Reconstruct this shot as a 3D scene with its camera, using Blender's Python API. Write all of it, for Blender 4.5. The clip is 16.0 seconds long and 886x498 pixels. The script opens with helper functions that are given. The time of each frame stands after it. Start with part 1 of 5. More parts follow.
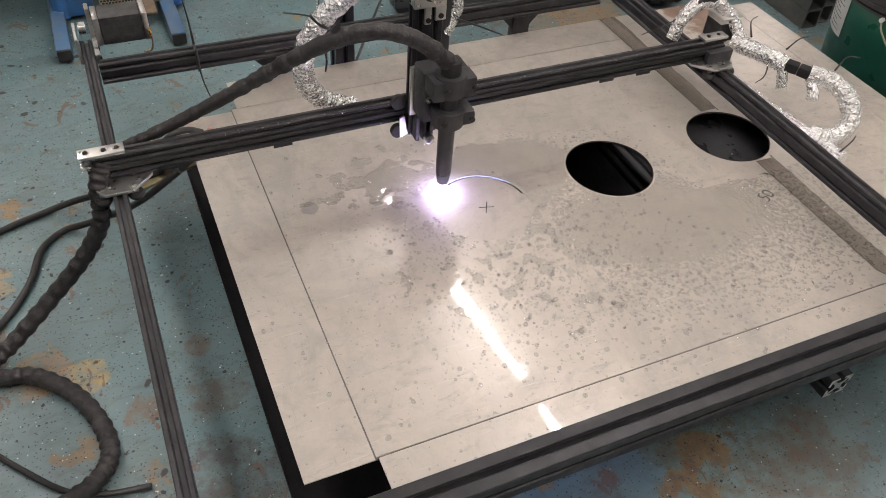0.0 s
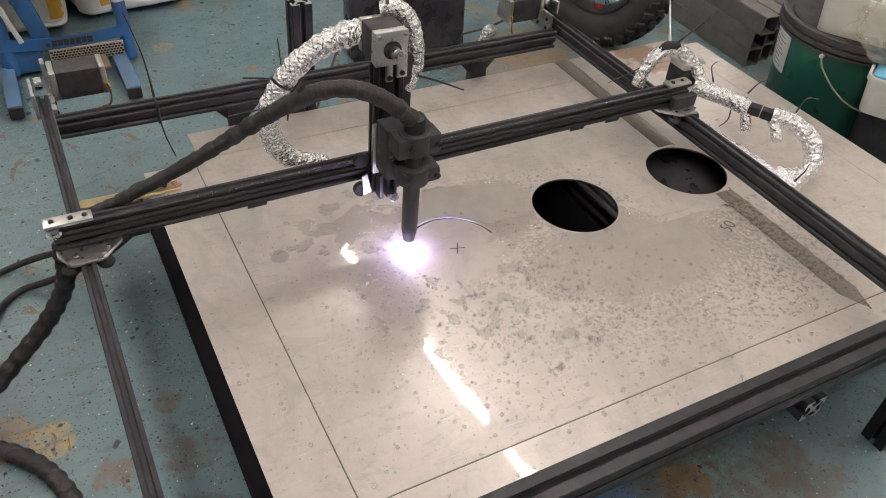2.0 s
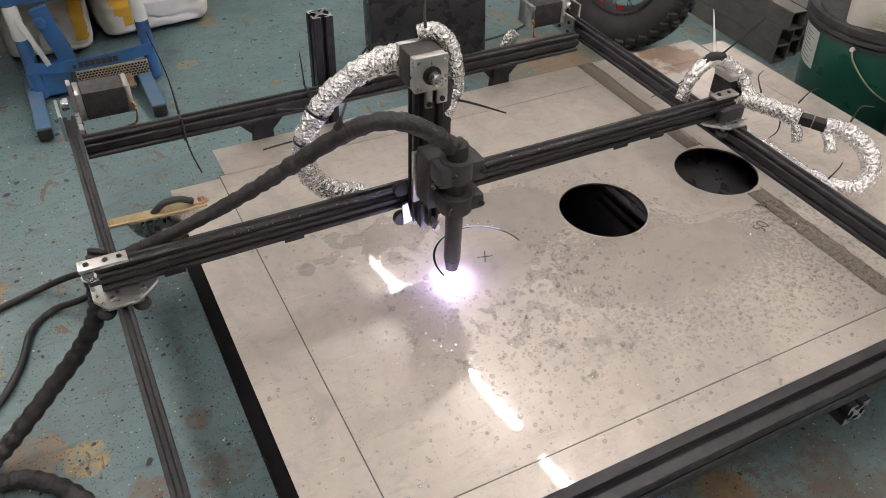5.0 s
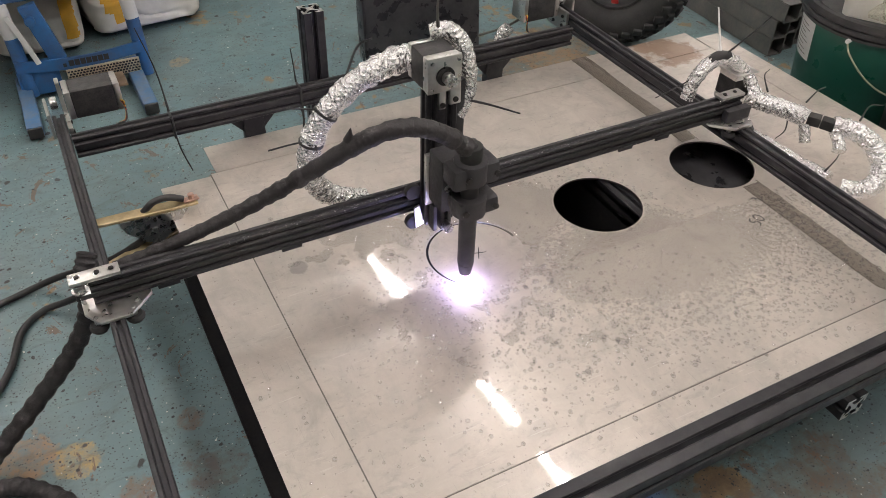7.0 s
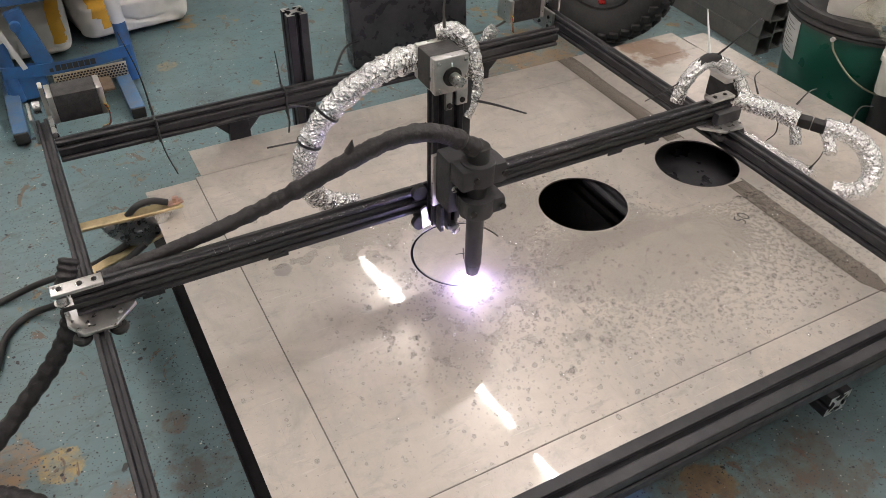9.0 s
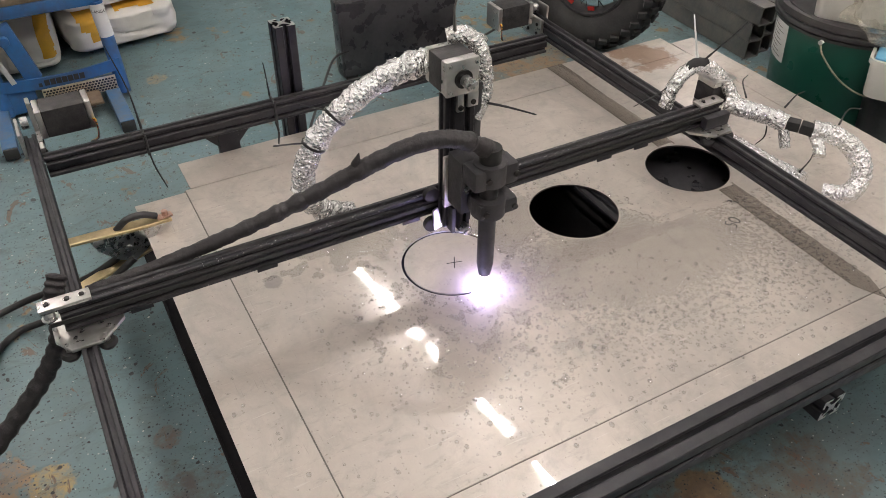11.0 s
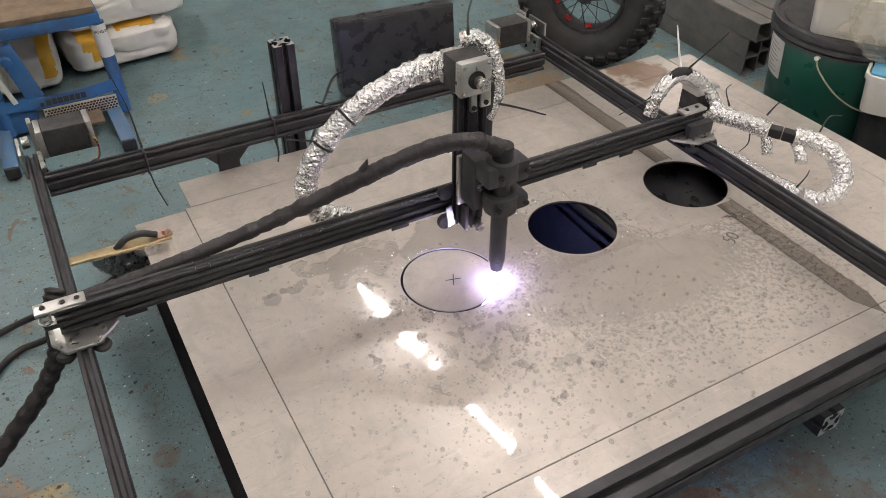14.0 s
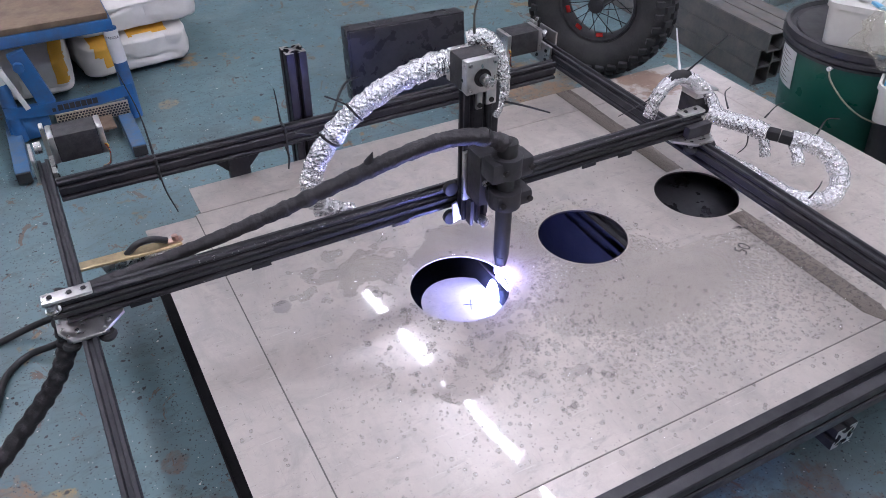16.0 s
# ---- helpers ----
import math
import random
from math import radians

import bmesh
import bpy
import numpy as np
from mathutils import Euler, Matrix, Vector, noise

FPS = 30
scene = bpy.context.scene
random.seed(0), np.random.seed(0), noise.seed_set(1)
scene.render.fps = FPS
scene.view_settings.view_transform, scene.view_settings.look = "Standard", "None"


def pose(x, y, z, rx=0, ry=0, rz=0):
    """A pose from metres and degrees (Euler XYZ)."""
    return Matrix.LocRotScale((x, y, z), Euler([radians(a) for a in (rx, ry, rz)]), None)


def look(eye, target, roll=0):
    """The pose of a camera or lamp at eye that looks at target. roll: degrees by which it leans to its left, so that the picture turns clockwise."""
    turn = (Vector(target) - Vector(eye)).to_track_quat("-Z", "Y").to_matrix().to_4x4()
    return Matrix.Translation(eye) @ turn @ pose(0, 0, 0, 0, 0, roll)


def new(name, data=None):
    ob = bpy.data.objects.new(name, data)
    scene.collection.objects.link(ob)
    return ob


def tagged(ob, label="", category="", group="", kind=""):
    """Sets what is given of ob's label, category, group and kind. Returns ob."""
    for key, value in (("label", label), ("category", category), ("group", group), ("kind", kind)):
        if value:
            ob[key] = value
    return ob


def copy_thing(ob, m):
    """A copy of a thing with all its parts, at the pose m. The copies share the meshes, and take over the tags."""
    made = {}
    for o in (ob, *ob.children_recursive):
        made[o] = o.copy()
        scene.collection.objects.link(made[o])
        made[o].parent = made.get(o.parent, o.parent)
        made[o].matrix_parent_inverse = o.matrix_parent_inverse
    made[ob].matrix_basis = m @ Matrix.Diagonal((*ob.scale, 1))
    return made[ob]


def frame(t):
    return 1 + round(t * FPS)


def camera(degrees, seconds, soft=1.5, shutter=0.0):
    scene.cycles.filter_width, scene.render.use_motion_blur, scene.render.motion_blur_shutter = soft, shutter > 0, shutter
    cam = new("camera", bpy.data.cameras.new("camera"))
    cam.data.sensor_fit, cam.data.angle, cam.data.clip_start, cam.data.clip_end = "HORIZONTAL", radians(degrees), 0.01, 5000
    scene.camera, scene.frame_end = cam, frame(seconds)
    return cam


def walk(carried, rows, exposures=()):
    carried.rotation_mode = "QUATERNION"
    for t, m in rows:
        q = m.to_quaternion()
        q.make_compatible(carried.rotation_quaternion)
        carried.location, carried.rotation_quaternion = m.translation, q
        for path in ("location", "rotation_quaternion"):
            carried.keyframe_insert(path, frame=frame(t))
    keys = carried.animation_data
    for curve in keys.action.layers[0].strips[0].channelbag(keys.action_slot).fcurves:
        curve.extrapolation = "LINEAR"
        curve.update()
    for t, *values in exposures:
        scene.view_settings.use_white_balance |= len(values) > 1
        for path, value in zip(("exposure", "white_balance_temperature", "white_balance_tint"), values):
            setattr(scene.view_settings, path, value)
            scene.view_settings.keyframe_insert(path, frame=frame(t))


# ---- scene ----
cam = camera(58.39, 16.0, soft=0.6)
PATH = [
    (0, (-0.1778, -0.4772, 1.0314), (0.3079, 0.4812, -0.0153), 4.88),
    (0.5, (-0.1787, -0.4710, 1.0204), (0.3823, 0.4712, -0.0030), 5.99),
    (1, (-0.1828, -0.4735, 1.0151), (0.4018, 0.4797, 0.0152), 5.72),
    (1.5, (-0.1931, -0.4733, 1.0135), (0.3989, 0.4923, 0.0300), 5.41),
    (2, (-0.2077, -0.4661, 1.0218), (0.3809, 0.5093, 0.0461), 5.33),
    (2.5, (-0.2089, -0.4543, 1.0109), (0.3708, 0.5311, 0.0398), 5.34),
    (3, (-0.2053, -0.4533, 1.0144), (0.3663, 0.5417, 0.0483), 4.88),
    (3.5, (-0.2036, -0.4484, 1.0174), (0.3612, 0.5535, 0.0545), 3.96),
    (4, (-0.2083, -0.4563, 1.0175), (0.3504, 0.5501, 0.0557), 2.98),
    (6.5, (-0.1911, -0.4545, 1.0093), (0.3526, 0.5499, 0.0368), 1.77),
    (7, (-0.1904, -0.4528, 1.0074), (0.3571, 0.5502, 0.0358), 1.67),
    (7.5, (-0.1838, -0.4574, 1.0086), (0.3659, 0.5464, 0.0390), 1.49),
    (8, (-0.1775, -0.4624, 1.0074), (0.3737, 0.5409, 0.0382), 1.36),
    (8.5, (-0.1748, -0.4639, 1.0050), (0.3782, 0.5393, 0.0365), 1.38),
    (11, (-0.1628, -0.4640, 1.0041), (0.4013, 0.5449, 0.0481), 0.56),
    (11.5, (-0.1575, -0.4650, 1.0039), (0.4093, 0.5459, 0.0516), 0.38),
    (12, (-0.1549, -0.4643, 1.0077), (0.4143, 0.5485, 0.0589), 0.34),
    (12.5, (-0.1606, -0.4650, 1.0067), (0.4109, 0.5495, 0.0611), 0.38),
    (13, (-0.1625, -0.4643, 1.0069), (0.4089, 0.5541, 0.0654), 0.35),
    (13.5, (-0.1627, -0.4658, 1.0059), (0.4095, 0.5574, 0.0700), 0.33),
    (14, (-0.1598, -0.4673, 1.0088), (0.4107, 0.5589, 0.0753), 0.17),
    (14.5, (-0.1579, -0.4679, 1.0128), (0.4119, 0.5612, 0.0821), 0.15),
    (15, (-0.1573, -0.4666, 1.0131), (0.4104, 0.5646, 0.0835), 0.17),
    (15.5, (-0.1600, -0.4653, 1.0103), (0.4056, 0.5708, 0.0848), 0.20),
    (16, (-0.1630, -0.4618, 1.0082), (0.4003, 0.5782, 0.0856), 0.27),
]
walk(cam, [(t, look(eye, target, roll)) for t, eye, target, roll in PATH],
     exposures=[(0, 0.0, 6600, 12.5), (15.8, 0.0, 6600, 12.5), (15.9, 0.0, 6450, 13), (16.0, 0.03, 5500, 21)])

# ---------------------------------------------------------------- numbers
SHEET = 0.165          # top of the steel blank
HOLE_R = 0.0787
CUT = (0.328, 0.3865)  # centre of the disc being cut
HOLES = [(0.588, 0.406), (0.859, 0.4135)]
# seconds, head along the beam, beam along the rails
CARRIAGE = [
    (0, .2600, .5393), (0.5, .2528, .5325), (1, .2462, .5251), (1.5, .2416, .5177), (2, .2379, .5078),
    (2.5, .2350, .4983), (3, .2331, .4887), (3.5, .2320, .4807), (4, .2335, .4715), (5, .2395, .4548), (6.5, .2524, .4323),
    (7, .2594, .4261), (7.5, .2670, .4198), (8, .2741, .4148), (8.5, .2824, .4122), (9.5, .3005, .4095), (10.2, .3140, .4097),
    (11, .3297, .4118), (11.5, .3398, .4156), (12, .3479, .4202), (12.5, .3554, .4255), (13, .3633, .4312), (13.5, .3690, .4373),
    (14, .3753, .4458), (14.5, .3786, .4535), (15, .3831, .4633), (15.5, .3843, .4712), (16, .3853, .4805)]

# ---------------------------------------------------------------- light
world = bpy.data.worlds.new("world")
scene.world = world
world.use_nodes = True
world.node_tree.nodes["Background"].inputs[0].default_value = (0.9, 0.95, 1.0, 1)
world.node_tree.nodes["Background"].inputs[1].default_value = 0.05
TUBE_STRENGTH = 92.0
ARC_STRENGTH = 170.0
JET_STRENGTH = 230.0


# ---------------------------------------------------------------- materials
def material(name, color=(.5, .5, .5), rough=.5, metal=0.0, emit=None, strength=0.0):
    m = bpy.data.materials.new(name)
    m.use_nodes = True
    b = m.node_tree.nodes["Principled BSDF"]
    b.inputs["Base Color"].default_value = (*color, 1)
    b.inputs["Roughness"].default_value = rough
    b.inputs["Metallic"].default_value = metal
    if emit:
        b.inputs["Emission Color"].default_value = (*emit, 1)
        b.inputs["Emission Strength"].default_value = strength
    return m


class Nodes:
    """Short hand for building node trees."""

    def __init__(self, m):
        self.m, self.t = m, m.node_tree
        self.b = self.t.nodes["Principled BSDF"]
        self.co = self.t.nodes.new("ShaderNodeTexCoord").outputs["Object"]

    def link(self, a, b):
        self.t.links.new(a, b)

    def scaled(self, s):
        n = self.t.nodes.new("ShaderNodeMapping")
        n.inputs["Scale"].default_value = s
        self.link(self.co, n.inputs["Vector"])
        return n.outputs[0]

    def noise(self, scale, detail=4, rough=.55, vec=None, dist=0.0):
        n = self.t.nodes.new("ShaderNodeTexNoise")
        n.inputs["Scale"].default_value, n.inputs["Detail"].default_value = scale, detail
        n.inputs["Roughness"].default_value, n.inputs["Distortion"].default_value = rough, dist
        self.link(vec or self.co, n.inputs["Vector"])
        return n.outputs["Fac"]

    def cells(self, scale, out="Distance", feature="F1", vec=None):
        n = self.t.nodes.new("ShaderNodeTexVoronoi")
        n.feature = feature
        n.inputs["Scale"].default_value = scale
        self.link(vec or self.co, n.inputs["Vector"])
        return n.outputs[out]

    def ramp(self, fac, *stops):
        n = self.t.nodes.new("ShaderNodeValToRGB")
        while len(n.color_ramp.elements) < len(stops):
            n.color_ramp.elements.new(0.5)
        for e, (p, c) in zip(n.color_ramp.elements, stops):
            e.position, e.color = p, (c, c, c, 1) if isinstance(c, (int, float)) else (*c, 1)
        self.link(fac, n.inputs[0])
        return n.outputs[0]

    def mix(self, fac, a, b, mode="MIX"):
        n = self.t.nodes.new("ShaderNodeMix")
        n.data_type, n.blend_type = "RGBA", mode
        for v, i in ((fac, 0), (a, 6), (b, 7)):
            if isinstance(v, (int, float)):
                n.inputs[i].default_value = v
            elif isinstance(v, tuple):
                n.inputs[i].default_value = (*v, 1)
            else:
                self.link(v, n.inputs[i])
        return n.outputs[2]

    def math(self, op, a, b):
        n = self.t.nodes.new("ShaderNodeMath")
        n.operation = op
        for v, i in ((a, 0), (b, 1)):
            if isinstance(v, (int, float)):
                n.inputs[i].default_value = v
            else:
                self.link(v, n.inputs[i])
        return n.outputs[0]

    def spot(self, x, y, r, ragged=.6):
        """1 inside a ragged round stain at (x, y), 0 outside."""
        n = self.t.nodes.new("ShaderNodeVectorMath")
        n.operation = "DISTANCE"
        flat = self.scaled((1, 1, 0))
        self.link(flat, n.inputs[0])
        n.inputs[1].default_value = (x, y, 0)
        d = self.math("ADD", n.outputs["Value"], self.math("MULTIPLY", self.math("SUBTRACT", self.noise(11, 6, .7), .5), r * ragged * 4))
        return self.ramp(self.math("DIVIDE", d, r * 2), (.40, 1), (.52, 0))

    def color(self, s):
        self.link(s, self.b.inputs["Base Color"])

    def rough(self, s):
        self.link(s, self.b.inputs["Roughness"])

    def bump(self, h, strength=.3, dist=.002):
        n = self.t.nodes.new("ShaderNodeBump")
        n.inputs["Strength"].default_value, n.inputs["Distance"].default_value = strength, dist
        self.link(h, n.inputs["Height"])
        self.link(n.outputs[0], self.b.inputs["Normal"])


def floor_paint():
    m = material("epoxy floor paint", (.12, .2, .23), .45)
    n = Nodes(m)
    base = n.mix(n.ramp(n.noise(1.3, 5), (.3, 0), (.7, 1)), (.088, .160, .180), (.150, .228, .238))
    base = n.mix(n.ramp(n.noise(9, 6, .65), (.45, 0), (.75, .5)), base, (.165, .215, .205))
    # worn through to ochre primer and brown concrete
    wear = n.ramp(n.math("ADD", n.math("MULTIPLY", n.noise(3.1, 5, .7), .75), n.math("MULTIPLY", n.noise(17, 4), .25)), (.585, 0), (.605, 1))
    tone = n.mix(n.noise(5, 2), (.13, .085, .06), (.33, .23, .10))
    base = n.mix(wear, base, tone)
    grime = n.ramp(n.noise(2.1, 6, .7), (.50, 0), (.72, .75))
    base = n.mix(grime, base, (.075, .085, .085))
    for x, y, size, tone in ((1.06, 1.22, .13, (.27, .17, .085)), (-.47, .63, .045, (.40, .26, .07)), (-.40, .43, .05, (.30, .17, .07)), (-.33, .40, .03, (.42, .27, .06)),
                             (.55, -.16, .16, (.10, .07, .045)), (.28, -.20, .10, (.07, .055, .045)), (-.165, .395, .022, (.14, .08, .055)), (-.150, .30, .05, (.09, .06, .045)), (-.175, .12, .10, (.055, .045, .04)), (-.26, .30, .03, (.16, .09, .05)), (.10, 1.58, .022, (.35, .25, .13)),
                             (.02, .02, .12, (.06, .05, .045)), (.95, 1.10, .19, (.25, .15, .075))):
        base = n.mix(n.math("MULTIPLY", n.math("MULTIPLY", n.spot(x, y, size, .9), n.ramp(n.noise(34, 6, .75), (.38, .15), (.58, 1))), .75), base, tone)
    chip = n.ramp(n.noise(19, 5, .72, n.scaled((1, .6, 1)), dist=.7), (.612, 0), (.628, .85))
    base = n.mix(chip, base, (.125, .075, .048))
    scuff = n.ramp(n.noise(34, 6, .78, n.scaled((.5, 1, 1)), dist=1.0), (.50, 0), (.68, .62))
    base = n.mix(scuff, base, (.062, .082, .088))
    # scattered flakes
    for scale, lo, hi, col, gate in ((62, .16, .22, (.012, .013, .016), .76), (120, .18, .25, (.02, .022, .026), .76), (60, .09, .13, (.60, .60, .56), .78),
                                     (30, .15, .20, (.018, .018, .02), .74), (210, .20, .28, (.035, .045, .05), .5), (150, .13, .18, (.50, .52, .50), .78)):
        warp = n.t.nodes.new("ShaderNodeTexNoise")
        warp.inputs["Scale"].default_value = scale * 1.6
        n.link(n.co, warp.inputs["Vector"])
        shift = n.t.nodes.new("ShaderNodeVectorMath")
        shift.operation = "MULTIPLY_ADD"
        n.link(warp.outputs["Color"], shift.inputs[0])
        shift.inputs[1].default_value = (.55 / scale, .55 / scale, 0)
        n.link(n.co, shift.inputs[2])
        warped = shift.outputs[0]
        d = n.ramp(n.cells(scale, vec=warped), (lo, 1), (hi, 0))
        g = n.ramp(n.math("ADD", n.cells(scale, "Color", vec=warped), 0.0), (gate, 0), (gate + .01, 1))
        base = n.mix(n.math("MULTIPLY", d, g), base, col)
    n.color(base)
    n.rough(n.ramp(n.noise(6, 4), (.3, .32), (.7, .55)))
    n.bump(n.noise(60, 3), .12, .002)
    return m


def stainless():
    m = material("cold rolled stainless sheet", (.56, .51, .46), .36, .26)
    n = Nodes(m)
    tint = n.mix(n.ramp(n.noise(4, 5, .6), (.35, 0), (.65, 1)), (.64, .58, .516), (.57, .518, .462))
    stain = n.ramp(n.noise(23, 6, .7, dist=.6), (.52, 0), (.76, .55))
    tint = n.mix(stain, tint, (.36, .33, .30))
    smear = n.ramp(n.noise(55, 5, .75, n.scaled((.35, 1, 1))), (.56, 0), (.72, .5))
    tint = n.mix(smear, tint, (.33, .305, .28))
    wipe = n.ramp(n.noise(9, 7, .72, n.scaled((1, .55, 1)), dist=1.2), (.50, 0), (.66, .42))
    tint = n.mix(wipe, tint, (.43, .40, .365))
    speck = n.ramp(n.noise(150, 3, .6), (.66, 0), (.72, .6))
    tint = n.mix(speck, tint, (.22, .205, .19))
    fine = n.noise(240, 3, .6, n.scaled((1, .06, 1)))
    tint = n.mix(n.math("MULTIPLY", fine, .12), tint, (.34, .32, .30))
    tint = n.mix(n.math("MULTIPLY", n.spot(1.10, .835, .075, .7), .8), tint, (.27, .155, .09))
    tint = n.mix(n.math("MULTIPLY", n.spot(.055, .475, .012, 1), .6), tint, (.28, .26, .25))
    # scratches
    nick = n.ramp(n.noise(26, 2, .5, n.scaled((.6, 11, 1))), (.69, 0), (.72, .4))
    tint = n.mix(nick, tint, (.72, .68, .63))
    scr = n.ramp(n.noise(30, 2, .5, n.scaled((14, .5, 1))), (.70, 0), (.73, .35))
    n.color(n.mix(scr, tint, (.30, .28, .26)))
    n.rough(n.ramp(n.noise(7, 5, .6), (.3, .32), (.7, .44)))
    n.bump(n.noise(5, 3), .04, .004)
    n.b.inputs["Coat IOR"].default_value = 2.45
    n.link(n.ramp(n.noise(9, 6, .7), (.40, .020), (.70, .09)), n.b.inputs["Coat Roughness"])
    n.link(n.ramp(n.noise(13, 6, .72, dist=.8), (.42, 1.0), (.66, .5)), n.b.inputs["Coat Weight"])
    return m


def anodised():
    m = material("black anodised aluminium", (.018, .018, .022), .38, .35)
    n = Nodes(m)
    n.color(n.mix(n.ramp(n.noise(28, 5, .7), (.45, 0), (.8, .7)), (.020, .020, .024), (.062, .058, .060)))
    n.rough(n.ramp(n.noise(50, 4), (.3, .30), (.7, .52)))
    return m


def foil():
    m = material("crumpled aluminium foil", (.95, .95, .95), .26, .86)
    n = Nodes(m)
    h = n.math("ADD", n.cells(210, "Distance", vec=n.scaled((1, 1, .6))), n.math("MULTIPLY", n.cells(70, "Distance", "DISTANCE_TO_EDGE"), 1.2))
    n.bump(n.math("ADD", h, n.math("MULTIPLY", n.noise(220, 3, .6), .3)), .8, .0032)
    n.color(n.mix(n.ramp(n.noise(26, 4), (.5, 0), (.85, .5)), (.95, .95, .95), (.84, .79, .68)))
    return m


def worn(name, color, dark, rough=.5, metal=0.0, scale=30, amount=.6, bump=.1):
    """A surface with two scales of variation."""
    m = material(name, color, rough, metal)
    n = Nodes(m)
    c = n.mix(n.ramp(n.noise(scale, 6, .65), (.42, 0), (.78, amount)), color, dark)
    c = n.mix(n.ramp(n.noise(scale * 6, 4), (.4, 0), (.9, amount * .5)), c, dark)
    n.color(c)
    n.rough(n.ramp(n.noise(scale * 2, 4), (.3, max(.05, rough - .1)), (.7, min(1, rough + .12))))
    if bump:
        n.bump(n.noise(scale * 4, 5, .6), bump, .002)
    return m


def rubber_mesh(name):
    m = material(name, (.03, .029, .03), .62)
    n = Nodes(m)
    n.color(n.mix(n.noise(40, 5), (.012, .0115, .0125), (.036, .032, .034)))
    n.bump(n.math("ADD", n.noise(60, 5, .6), n.math("MULTIPLY", n.noise(26, 3, .5, n.scaled((.6, 1.6, 1))), 1.6)), .7, .005)
    return m


